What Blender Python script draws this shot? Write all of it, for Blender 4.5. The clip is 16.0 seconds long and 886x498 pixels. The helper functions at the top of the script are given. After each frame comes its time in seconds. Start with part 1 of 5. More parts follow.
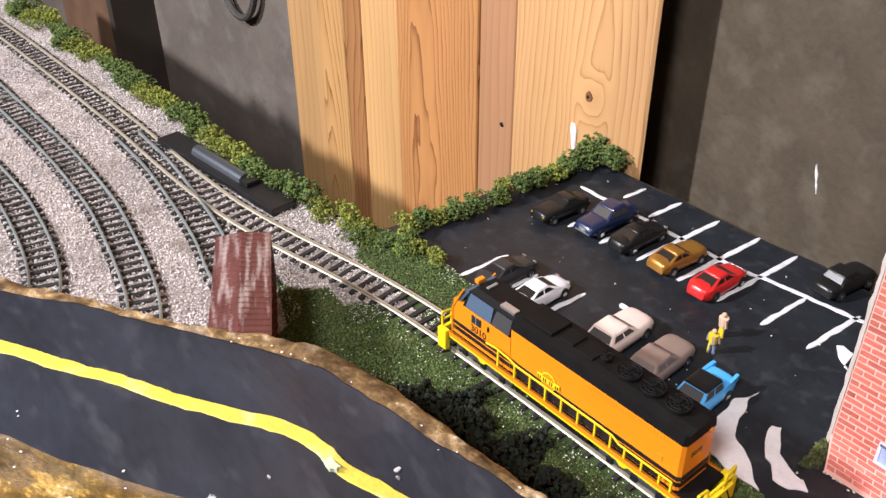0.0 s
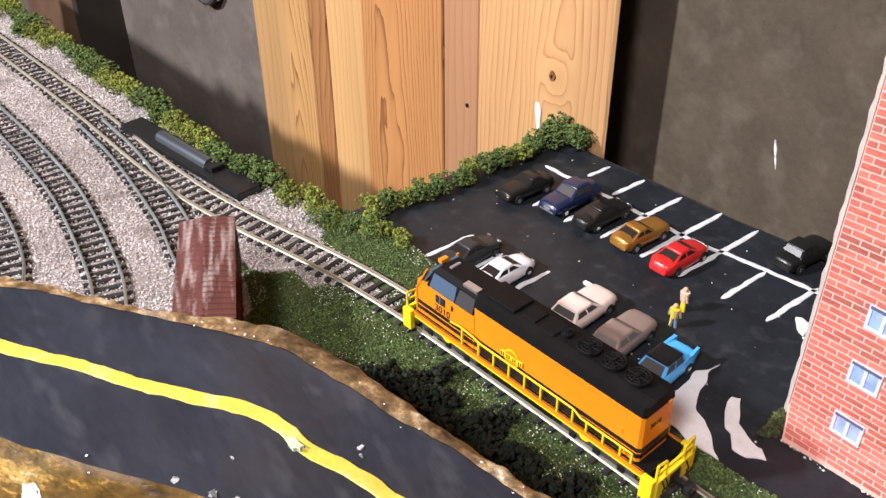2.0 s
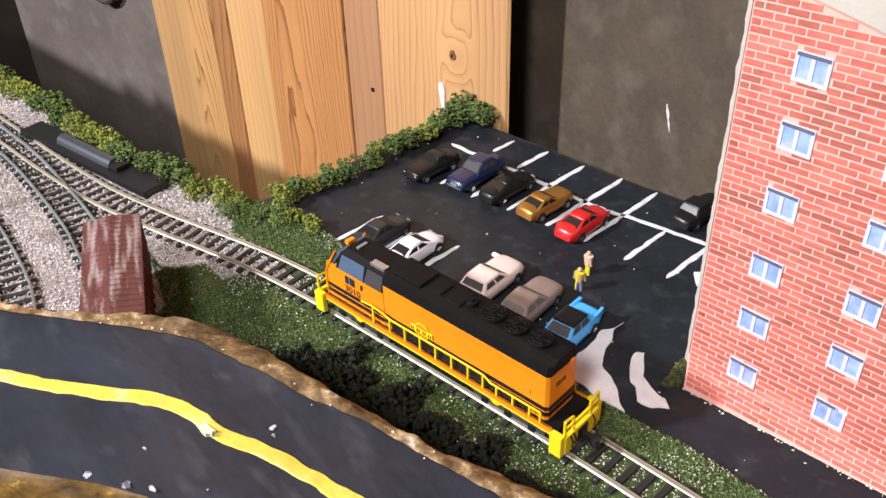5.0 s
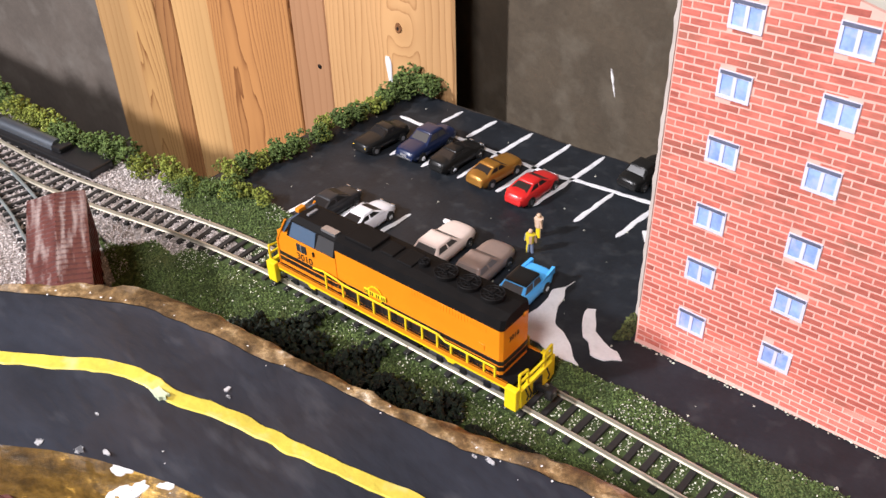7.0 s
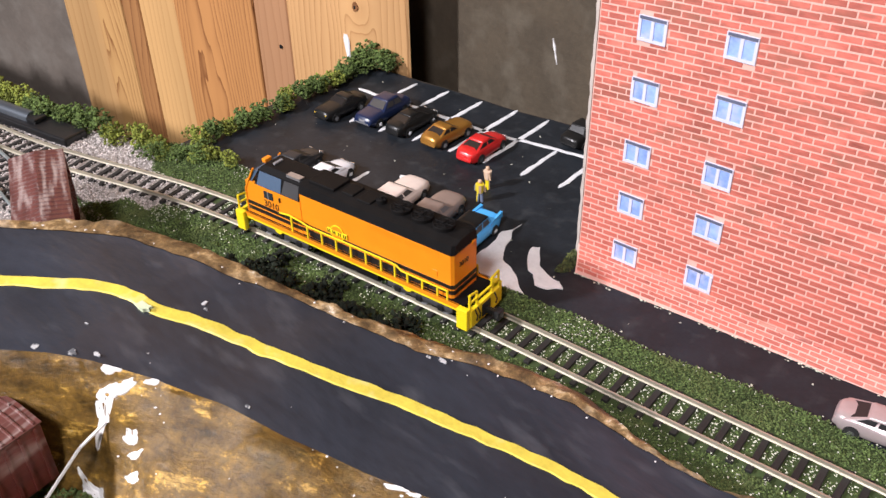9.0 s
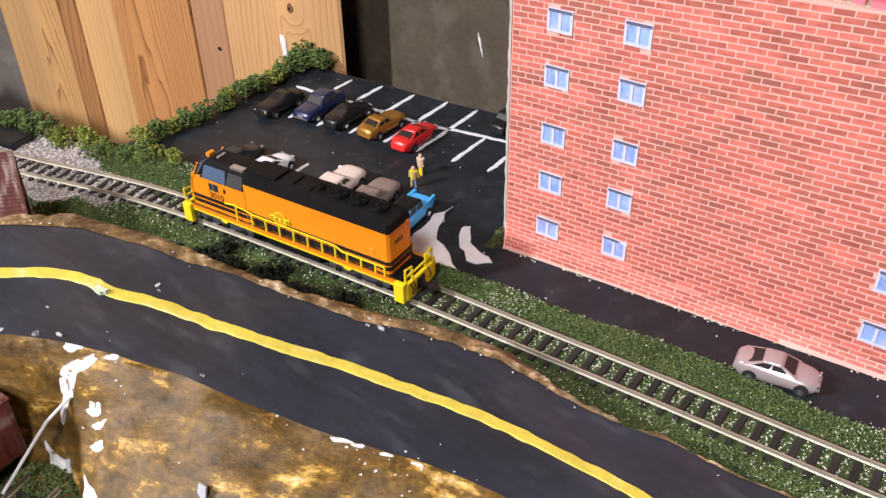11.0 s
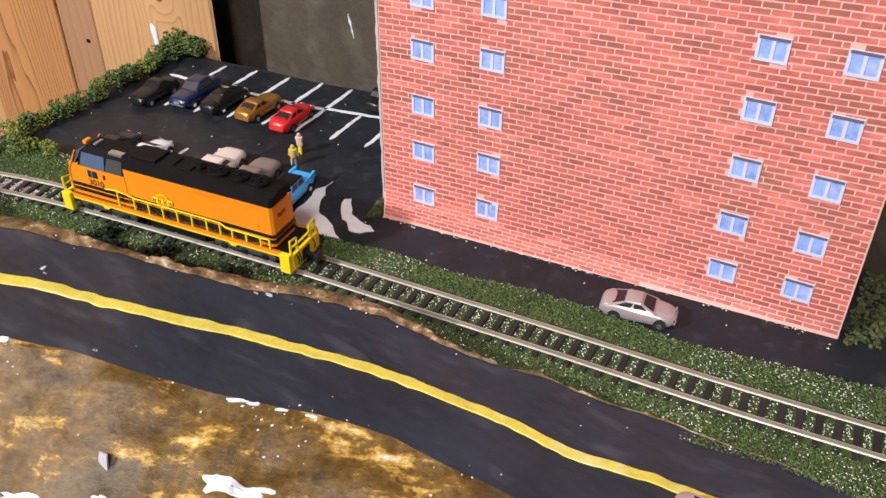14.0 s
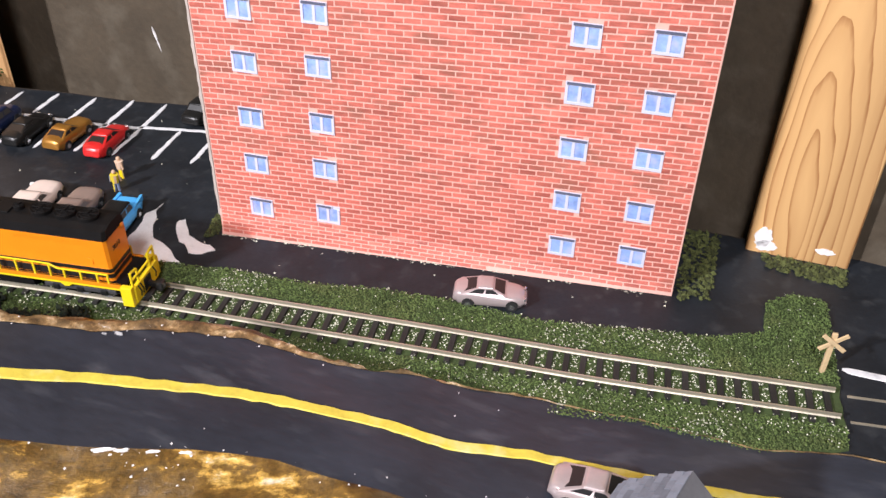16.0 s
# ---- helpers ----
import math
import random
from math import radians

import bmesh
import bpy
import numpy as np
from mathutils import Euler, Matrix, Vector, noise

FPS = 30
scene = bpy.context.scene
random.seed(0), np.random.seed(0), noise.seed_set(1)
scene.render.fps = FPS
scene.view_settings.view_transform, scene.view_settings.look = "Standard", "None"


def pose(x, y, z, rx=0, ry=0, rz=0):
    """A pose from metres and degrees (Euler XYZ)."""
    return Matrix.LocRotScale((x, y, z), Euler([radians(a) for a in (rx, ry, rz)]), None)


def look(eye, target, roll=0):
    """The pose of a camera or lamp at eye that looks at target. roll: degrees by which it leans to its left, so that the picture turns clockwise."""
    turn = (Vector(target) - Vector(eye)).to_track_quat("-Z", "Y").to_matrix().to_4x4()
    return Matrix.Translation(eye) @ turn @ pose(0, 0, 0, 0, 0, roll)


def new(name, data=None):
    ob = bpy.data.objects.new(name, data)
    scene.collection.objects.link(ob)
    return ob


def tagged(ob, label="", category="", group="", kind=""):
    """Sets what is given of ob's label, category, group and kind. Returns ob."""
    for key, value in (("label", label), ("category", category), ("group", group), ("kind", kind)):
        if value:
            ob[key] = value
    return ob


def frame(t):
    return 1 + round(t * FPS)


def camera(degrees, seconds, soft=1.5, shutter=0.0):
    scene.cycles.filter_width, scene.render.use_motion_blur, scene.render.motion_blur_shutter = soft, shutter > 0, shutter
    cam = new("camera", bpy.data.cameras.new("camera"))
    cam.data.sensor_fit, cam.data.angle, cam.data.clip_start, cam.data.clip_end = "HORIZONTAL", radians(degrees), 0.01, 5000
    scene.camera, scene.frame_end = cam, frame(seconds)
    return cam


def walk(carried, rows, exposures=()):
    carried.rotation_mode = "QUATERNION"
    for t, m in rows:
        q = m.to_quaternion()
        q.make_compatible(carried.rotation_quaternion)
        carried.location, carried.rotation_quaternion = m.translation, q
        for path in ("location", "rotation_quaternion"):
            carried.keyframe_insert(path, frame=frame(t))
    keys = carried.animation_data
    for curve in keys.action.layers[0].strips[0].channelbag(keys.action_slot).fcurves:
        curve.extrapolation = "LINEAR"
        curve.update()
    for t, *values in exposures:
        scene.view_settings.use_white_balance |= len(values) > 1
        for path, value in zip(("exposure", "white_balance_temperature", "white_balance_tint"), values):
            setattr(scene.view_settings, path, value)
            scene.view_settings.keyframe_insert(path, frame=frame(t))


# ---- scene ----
cam = camera(52.63, 16.0)
# seconds, eye, yaw, pitch, roll
PATH = [
    (0.0, 0.0038, -0.0058, 0.1911, 53.98, -33.47, 0.23),
    (0.5, 0.0073, -0.0060, 0.1911, 53.64, -33.75, 0.28),
    (1.0, 0.0086, -0.0045, 0.1901, 53.23, -34.10, 0.20),
    (1.5, 0.0090, -0.0024, 0.1912, 52.75, -34.27, 0.30),
    (2.0, 0.0080, -0.0036, 0.1913, 52.14, -34.55, 0.31),
    (2.5, 0.0069, -0.0022, 0.1968, 51.32, -34.92, 0.60),
    (3.0, 0.0085, 0.0010, 0.1967, 50.43, -35.12, 0.78),
    (5.5, 0.0205, -0.0017, 0.1899, 45.38, -35.55, 1.41),
    (6.0, 0.0221, -0.0027, 0.1876, 44.50, -35.70, 1.46),
    (6.5, 0.0241, -0.0038, 0.1859, 43.68, -35.86, 1.40),
    (7.0, 0.0242, -0.0042, 0.1853, 42.93, -36.02, 1.32),
    (7.5, 0.0259, -0.0089, 0.1822, 42.10, -36.02, 1.09),
    (8.0, 0.0297, -0.0109, 0.1794, 41.41, -35.95, 0.92),
    (8.5, 0.0400, -0.0196, 0.1798, 40.97, -35.54, 0.85),
    (11.0, 0.0670, -0.0428, 0.1885, 36.35, -35.28, 0.90),
    (11.5, 0.0714, -0.0435, 0.1887, 35.24, -35.46, 0.92),
    (12.0, 0.0736, -0.0435, 0.1856, 34.25, -35.73, 0.81),
    (12.5, 0.0721, -0.0482, 0.1882, 33.07, -36.03, 0.70),
    (13.0, 0.0744, -0.0531, 0.1863, 31.73, -36.04, 0.38),
    (13.5, 0.0786, -0.0544, 0.1903, 30.26, -36.04, 0.16),
    (14.0, 0.0794, -0.0557, 0.1906, 28.54, -35.91, -0.14),
    (14.5, 0.0839, -0.0618, 0.1907, 26.25, -35.60, -0.50),
    (15.0, 0.0862, -0.0685, 0.1952, 23.39, -35.50, -0.76),
    (15.5, 0.0908, -0.0868, 0.2041, 19.21, -35.71, -1.13),
    (16.0, 0.0704, -0.0579, 0.1956, 15.03, -36.61, -0.96),
]
walk(cam, [(t, pose(x, y, z, 90 + pitch, roll, yaw)) for t, x, y, z, yaw, pitch, roll in PATH],
     [(0.0, -0.02), (3.0, -0.03), (7.0, -0.12), (8.5, -0.18), (11.0, -0.30), (12.0, -0.41), (14.5, -0.41), (15.3, -0.34), (16.0, -0.16)])

# ---- light ----
world = bpy.data.worlds.new("world")
scene.world = world
world.use_nodes = True
world.node_tree.nodes["Background"].inputs[0].default_value = (0.9, 0.95, 1.0, 1)
world.node_tree.nodes["Background"].inputs[1].default_value = 0.055


def lamp(name, eye, target, watts, size, colour):
    data = bpy.data.lights.new(name, "AREA")
    data.shape, data.size, data.energy, data.color = "DISK", size, watts, colour
    ob = new(name, data)
    ob.matrix_world = look(eye, target)
    return ob


lamp("workshop_bulb", (-0.66, -0.80, 0.70), (-0.05, 0.15, 0), 27.5, 0.075, (1.0, 0.965, 1.02))
# fill lamp added out of view, well below the ceiling, to lift the shadows
lamp("unseen_fill", (0.26, -0.80, 1.15), (0.0, 0.15, 0), 20, 0.3, (1.0, 0.955, 1.0))


# ---- materials ----
def mat(name, colour, rough=0.6, metal=0.0, vary=0.25, scale=60.0, fine=900.0, bump=0.15, dist=0.0004, island=0.0, second=None, spec=0.5, coat=0.0, obj=0.0, stretch=None):
    """A surface with two scales of tone and a fine relief; second: (colour, from, to, scale) for stains."""
    m = bpy.data.materials.new(name)
    m.use_nodes = True
    n, l = m.node_tree.nodes, m.node_tree.links
    b = n["Principled BSDF"]
    b.inputs["Roughness"].default_value, b.inputs["Metallic"].default_value = rough, metal
    b.inputs["Specular IOR Level"].default_value = spec
    b.inputs["Coat Weight"].default_value = coat
    co = n.new("ShaderNodeTexCoord")
    where = co.outputs["Object"]
    if stretch:
        mp = n.new("ShaderNodeMapping")
        mp.inputs["Rotation"].default_value = (0, 0, radians(stretch[0]))
        mp.inputs["Scale"].default_value = (stretch[1], 1, 1)
        l.new(where, mp.inputs[0])
        where = mp.outputs[0]
    big, small = n.new("ShaderNodeTexNoise"), n.new("ShaderNodeTexNoise")
    big.inputs["Scale"].default_value, small.inputs["Scale"].default_value = scale, fine
    big.inputs["Detail"].default_value, small.inputs["Detail"].default_value = 5, 3
    l.new(where, big.inputs[0]), l.new(where, small.inputs[0])
    add = n.new("ShaderNodeMath")
    add.operation = "MULTIPLY_ADD"
    l.new(small.outputs[0], add.inputs[0])
    add.inputs[1].default_value = 0.45
    l.new(big.outputs[0], add.inputs[2])
    rng = n.new("ShaderNodeMapRange")
    l.new(add.outputs[0], rng.inputs[0])
    rng.inputs[1].default_value, rng.inputs[2].default_value = 0.4, 1.05
    rng.inputs[3].default_value, rng.inputs[4].default_value = 1 - vary, 1 + vary
    last = rng.outputs[0]
    if island or obj:
        src = n.new("ShaderNodeNewGeometry") if island else n.new("ShaderNodeObjectInfo")
        r2 = n.new("ShaderNodeMapRange")
        l.new(src.outputs["Random Per Island" if island else "Random"], r2.inputs[0])
        r2.inputs[3].default_value, r2.inputs[4].default_value = 1 - (island or obj), 1 + (island or obj)
        mul = n.new("ShaderNodeMath")
        mul.operation = "MULTIPLY"
        l.new(last, mul.inputs[0]), l.new(r2.outputs[0], mul.inputs[1])
        last = mul.outputs[0]
    sc = n.new("ShaderNodeVectorMath")
    sc.operation = "SCALE"
    sc.inputs[0].default_value = colour
    l.new(last, sc.inputs["Scale"])
    out = sc.outputs[0]
    if second:
        col, lo, hi, s2 = second
        st = n.new("ShaderNodeTexNoise")
        st.inputs["Scale"].default_value, st.inputs["Detail"].default_value = s2, 6
        l.new(where, st.inputs[0])
        r3 = n.new("ShaderNodeMapRange")
        l.new(st.outputs[0], r3.inputs[0])
        r3.inputs[1].default_value, r3.inputs[2].default_value = lo, hi
        mx = n.new("ShaderNodeMix")
        mx.data_type = "RGBA"
        l.new(r3.outputs[0], mx.inputs[0])
        l.new(out, mx.inputs[6])
        mx.inputs[7].default_value = (*col, 1)
        out = mx.outputs[2]
    l.new(out, b.inputs["Base Color"])
    if bump:
        bp = n.new("ShaderNodeBump")
        bp.inputs["Strength"].default_value, bp.inputs["Distance"].default_value = bump, dist
        l.new(add.outputs[0], bp.inputs["Height"])
        l.new(bp.outputs[0], b.inputs["Normal"])
    return m


def pine(name, light, dark, x0=0.0, c=0.0, lean=0.07, rings=60.0, depth=1.0, knot=None):
    """Flat-sawn pine: growth rings drawn out along the board into long arches, with fine grain."""
    m = bpy.data.materials.new(name)
    m.use_nodes = True
    n, l = m.node_tree.nodes, m.node_tree.links
    b = n["Principled BSDF"]
    b.inputs["Roughness"].default_value = 0.6
    co, sep, com = n.new("ShaderNodeTexCoord"), n.new("ShaderNodeSeparateXYZ"), n.new("ShaderNodeCombineXYZ")
    l.new(co.outputs["Object"], sep.inputs[0])
    ax, az = n.new("ShaderNodeMath"), n.new("ShaderNodeMath")
    ax.operation, az.operation = "ADD", "MULTIPLY_ADD"
    l.new(sep.outputs[0], ax.inputs[0])
    ax.inputs[1].default_value = -x0
    l.new(sep.outputs[2], az.inputs[0])
    az.inputs[1].default_value, az.inputs[2].default_value = lean, c
    l.new(ax.outputs[0], com.inputs[0]), l.new(az.outputs[0], com.inputs[1])
    mp = n.new("ShaderNodeMapping")
    mp.inputs["Scale"].default_value = (1, 1, 0.15)
    l.new(co.outputs["Object"], mp.inputs[0])
    warp = n.new("ShaderNodeTexNoise")
    warp.inputs["Scale"].default_value, warp.inputs["Detail"].default_value = 45, 3
    l.new(mp.outputs[0], warp.inputs[0])
    mul = n.new("ShaderNodeVectorMath")
    mul.operation = "MULTIPLY_ADD"
    l.new(warp.outputs["Color"], mul.inputs[0])
    mul.inputs[1].default_value = (0.014, 0.014, 0)
    l.new(com.outputs[0], mul.inputs[2])
    if knot:
        # the grain bends round the knot
        off, ln, fall = n.new("ShaderNodeVectorMath"), n.new("ShaderNodeVectorMath"), n.new("ShaderNodeMapRange")
        flat, sx = n.new("ShaderNodeCombineXYZ"), n.new("ShaderNodeMath")
        l.new(sep.outputs[0], flat.inputs[0])
        sx.operation, sx.inputs[1].default_value = "MULTIPLY", 0.7
        l.new(sep.outputs[2], sx.inputs[0]), l.new(sx.outputs[0], flat.inputs[1])
        off.operation, ln.operation = "SUBTRACT", "LENGTH"
        l.new(flat.outputs[0], off.inputs[0])
        off.inputs[1].default_value = (knot[0], knot[1] * 0.7, 0)
        l.new(off.outputs[0], ln.inputs[0]), l.new(ln.outputs["Value"], fall.inputs[0])
        fall.interpolation_type = "SMOOTHERSTEP"
        fall.inputs[1].default_value, fall.inputs[2].default_value, fall.inputs[3].default_value, fall.inputs[4].default_value = 0.0, 0.016, 0.007, 0.0
        bend = n.new("ShaderNodeVectorMath")
        bend.operation = "ADD"
        l.new(mul.outputs[0], bend.inputs[0]), l.new(fall.outputs[0], bend.inputs[1])
        mul = bend
    wave = n.new("ShaderNodeTexWave")
    wave.wave_type, wave.rings_direction, wave.wave_profile = "RINGS", "Z", "SAW"
    wave.inputs["Scale"].default_value, wave.inputs["Distortion"].default_value = rings, 0.6
    l.new(mul.outputs[0], wave.inputs[0])
    grain, mp2 = n.new("ShaderNodeTexNoise"), n.new("ShaderNodeMapping")
    mp2.inputs["Scale"].default_value = (1, 1, 0.025)
    l.new(co.outputs["Object"], mp2.inputs[0]), l.new(mp2.outputs[0], grain.inputs[0])
    grain.inputs["Scale"].default_value, grain.inputs["Detail"].default_value = 700, 4
    mix = n.new("ShaderNodeMath")
    mix.operation = "MULTIPLY_ADD"
    l.new(grain.outputs[0], mix.inputs[0])
    mix.inputs[1].default_value = 0.35
    l.new(wave.outputs[1], mix.inputs[2])
    ramp = n.new("ShaderNodeValToRGB")
    e = ramp.color_ramp.elements
    mid = [q + (d - q) * 0.22 * depth for q, d in zip(light, dark)]
    e[0].position, e[0].color = 0.35, (*light, 1)
    e[1].position, e[1].color = 1.0, (*[q + (d - q) * depth for q, d in zip(light, dark)], 1)
    e.new(0.80).color = (*mid, 1)
    half = n.new("ShaderNodeMath")
    half.operation = "MULTIPLY"
    half.inputs[1].default_value = 0.82
    l.new(mix.outputs[0], half.inputs[0]), l.new(half.outputs[0], ramp.inputs[0])
    tone = n.new("ShaderNodeTexNoise")
    tone.inputs["Scale"].default_value = 16
    l.new(mp.outputs[0], tone.inputs[0])
    r = n.new("ShaderNodeMapRange")
    r.inputs[1].default_value, r.inputs[2].default_value, r.inputs[3].default_value, r.inputs[4].default_value = 0.3, 0.7, 0.78, 1.15
    l.new(tone.outputs[0], r.inputs[0])
    sc = n.new("ShaderNodeVectorMath")
    sc.operation = "SCALE"
    l.new(ramp.outputs[0], sc.inputs[0]), l.new(r.outputs[0], sc.inputs["Scale"])
    l.new(sc.outputs[0], b.inputs["Base Color"])
    bp = n.new("ShaderNodeBump")
    bp.inputs["Strength"].default_value, bp.inputs["Distance"].default_value = 0.2, 0.0005
    l.new(mix.outputs[0], bp.inputs["Height"]), l.new(bp.outputs[0], b.inputs["Normal"])
    return m


def daubed(name, tones, wash, rough, turn, squeeze):
    """Glossy paint daubed on plaster: streaks from dark brown to bright ochre, with patches of a dull wash."""
    m = bpy.data.materials.new(name)
    m.use_nodes = True
    n, l = m.node_tree.nodes, m.node_tree.links
    b = n["Principled BSDF"]
    b.inputs["Roughness"].default_value, b.inputs["Specular IOR Level"].default_value = rough, 0.45
    co, mp = n.new("ShaderNodeTexCoord"), n.new("ShaderNodeMapping")
    mp.inputs["Rotation"].default_value = (0, 0, radians(turn))
    l.new(co.outputs["Object"], mp.inputs[0])
    draw = n.new("ShaderNodeVectorMath")
    draw.operation = "MULTIPLY"
    draw.inputs[1].default_value = (squeeze, 1, 1)
    l.new(mp.outputs[0], draw.inputs[0])
    streak, patch = n.new("ShaderNodeTexNoise"), n.new("ShaderNodeTexNoise")
    for node, scale, detail, rg, warp in ((streak, 120, 10, 0.74, 0.0), (patch, 48, 8, 0.7, 0.0)):
        node.inputs["Scale"].default_value, node.inputs["Detail"].default_value = scale, detail
        node.inputs["Roughness"].default_value, node.inputs["Distortion"].default_value = rg, warp
        l.new(draw.outputs[0], node.inputs[0])
    ramp = n.new("ShaderNodeValToRGB")
    e = ramp.color_ramp.elements
    e[0].position, e[0].color = tones[0][0], (*tones[0][1], 1)
    e[1].position, e[1].color = tones[-1][0], (*tones[-1][1], 1)
    for p, c in tones[1:-1]:
        e.new(p).color = (*c, 1)
    l.new(streak.outputs[0], ramp.inputs[0])
    rng = n.new("ShaderNodeMapRange")
    rng.inputs[1].default_value, rng.inputs[2].default_value, rng.inputs[4].default_value = 0.54, 0.66, 0.7
    l.new(patch.outputs[0], rng.inputs[0])
    mx = n.new("ShaderNodeMix")
    mx.data_type = "RGBA"
    l.new(rng.outputs[0], mx.inputs[0]), l.new(ramp.outputs[0], mx.inputs[6])
    mx.inputs[7].default_value = (*wash, 1)
    speck, mot = n.new("ShaderNodeTexNoise"), n.new("ShaderNodeMapRange")
    speck.inputs["Scale"].default_value, speck.inputs["Detail"].default_value, speck.inputs["Roughness"].default_value = 420, 8, 0.75
    l.new(mp.outputs[0], speck.inputs[0]), l.new(speck.outputs[0], mot.inputs[0])
    mot.inputs[1].default_value, mot.inputs[2].default_value, mot.inputs[3].default_value, mot.inputs[4].default_value = 0.34, 0.66, 0.50, 1.50
    tone = n.new("ShaderNodeVectorMath")
    tone.operation = "SCALE"
    l.new(mx.outputs[2], tone.inputs[0]), l.new(mot.outputs[0], tone.inputs["Scale"])
    l.new(tone.outputs[0], b.inputs["Base Color"])
    add = n.new("ShaderNodeMath")
    add.operation = "MULTIPLY_ADD"
    add.inputs[1].default_value = 0.25
    l.new(speck.outputs[0], add.inputs[0]), l.new(streak.outputs[0], add.inputs[2])
    bp = n.new("ShaderNodeBump")
    bp.inputs["Strength"].default_value, bp.inputs["Distance"].default_value = 0.6, 0.0014
    l.new(add.outputs[0], bp.inputs["Height"]), l.new(bp.outputs[0], b.inputs["Normal"])
    return m


ASPHALT = mat("painted_asphalt", (0.0145, 0.0178, 0.0228), 0.5, vary=0.45, scale=60, fine=700, bump=0.35, spec=0.3, second=((0.050, 0.055, 0.060), 0.55, 0.90, 160))
ROADTOP = mat("road_paint", (0.026, 0.030, 0.041), 0.35, vary=0.45, scale=60, fine=500, bump=0.45, dist=0.0008, spec=0.45, second=((0.085, 0.09, 0.105), 0.56, 0.92, 170), stretch=(-22, 0.35))
YELLOW = mat("yellow_line_paint", (0.70, 0.57, 0.08), 0.5, vary=0.2, scale=200, bump=0.5, second=((0.74, 0.68, 0.30), 0.54, 0.8, 150))
WHITE = mat("white_paint", (0.74, 0.75, 0.77), 0.6, vary=0.14, scale=200, bump=0.4, second=((0.42, 0.43, 0.45), 0.58, 0.8, 160))
EARTH = daubed("brown_earth_paint", [(0.30, (0.040, 0.024, 0.008)), (0.43, (0.112, 0.062, 0.014)), (0.555, (0.190, 0.106, 0.022)), (0.575, (0.40, 0.23, 0.045)), (0.63, (0.66, 0.42, 0.10)), (0.69, (0.84, 0.74, 0.55))], (0.115, 0.095, 0.052), 0.34, -24, 0.42)
RIM = daubed("rim_earth_paint", [(0.30, (0.030, 0.018, 0.009)), (0.42, (0.105, 0.064, 0.028)), (0.52, (0.23, 0.142, 0.06)), (0.58, (0.44, 0.30, 0.15)), (0.66, (0.70, 0.63, 0.52))], (0.15, 0.105, 0.058), 0.42, -27, 0.75)
PLASTER = mat("bare_plaster", (0.80, 0.79, 0.79), 0.8, vary=0.12, scale=150, bump=0.5, second=((0.50, 0.49, 0.47), 0.62, 0.85, 130))
GRASSBASE = mat("turf_base", (0.045, 0.070, 0.020), 0.95, vary=0.4, scale=120, bump=0.6)
BALLAST = mat("ballast_bed", (0.30, 0.27, 0.25), 0.95, vary=0.3, scale=90, fine=1500, bump=0.9, dist=0.0008, second=((0.13, 0.125, 0.125), 0.55, 0.75, 20))
CONCRETE = mat("concrete_wall", (0.066, 0.050, 0.032), 0.85, vary=0.30, scale=40, fine=300, bump=0.6, dist=0.0014, second=((0.100, 0.082, 0.058), 0.50, 0.72, 70))
PALECONCRETE = mat("pale_concrete_wall", (0.118, 0.098, 0.082), 0.85, vary=0.22, scale=26, fine=260, bump=0.5, dist=0.0012, second=((0.165, 0.145, 0.125), 0.52, 0.76, 40))
TIMBER = mat("dark_baseboard", (0.03, 0.022, 0.016), 0.8, vary=0.3)
GAPMAT = mat("room_paint", (0.27, 0.26, 0.24), 0.9, vary=0.1, scale=4, bump=0)
CARD = mat("grey_card", (0.38, 0.36, 0.34), 0.9, vary=0.15)


# ---- builders ----
def obj(name, bm, material, parent=None):
    me = bpy.data.meshes.new(name)
    bm.to_mesh(me)
    bm.free()
    for m in (material if isinstance(material, (list, tuple)) else [material]):
        me.materials.append(m)
    ob = new(name, me)
    if parent:
        ob.parent = parent
    return ob


def part(name, bm, material, parent, label=""):
    return tagged(obj(name, bm, material, parent), label)


def thing(name, label, category, m=None, group="", kind=""):
    ob = new(name)
    ob.empty_display_size = 0.01
    if m is not None:
        ob.matrix_world = m
    return tagged(ob, label, category, group, kind)


def smooth(ob, angle=40):
    ob.data.shade_smooth()
    ob.data.set_sharp_from_angle(angle=radians(angle))
    return ob


def box(bm, x0, x1, y0, y1, z0, z1, bevel=0.0):
    r = bmesh.ops.create_cube(bm, size=1, matrix=Matrix.Translation(((x0 + x1) / 2, (y0 + y1) / 2, (z0 + z1) / 2)) @ Matrix.Diagonal((x1 - x0, y1 - y0, z1 - z0, 1)))
    if bevel:
        edges = list({e for v in r["verts"] for e in v.link_edges})
        bmesh.ops.bevel(bm, geom=edges, offset=bevel, segments=2, affect="EDGES", profile=0.5)
    return bm


def cyl(bm, a, b, r, seg=10, r2=None):
    a, b = Vector(a), Vector(b)
    d = b - a
    bmesh.ops.create_cone(bm, cap_ends=True, segments=seg, radius1=r, radius2=r if r2 is None else r2, depth=d.length,
                          matrix=Matrix.Translation((a + b) / 2) @ d.to_track_quat("Z", "Y").to_matrix().to_4x4())
    return bm


def slab(bm, pts, z0, z1):
    """A flat plate with an outline."""
    lo = [bm.verts.new((x, y, z0)) for x, y in pts]
    hi = [bm.verts.new((x, y, z1)) for x, y in pts]
    n = len(pts)
    bm.faces.new(hi)
    bm.faces.new(lo[::-1])
    for i in range(n):
        bm.faces.new((lo[i], lo[(i + 1) % n], hi[(i + 1) % n], hi[i]))
    bmesh.ops.recalc_face_normals(bm, faces=bm.faces[:])
    return bm


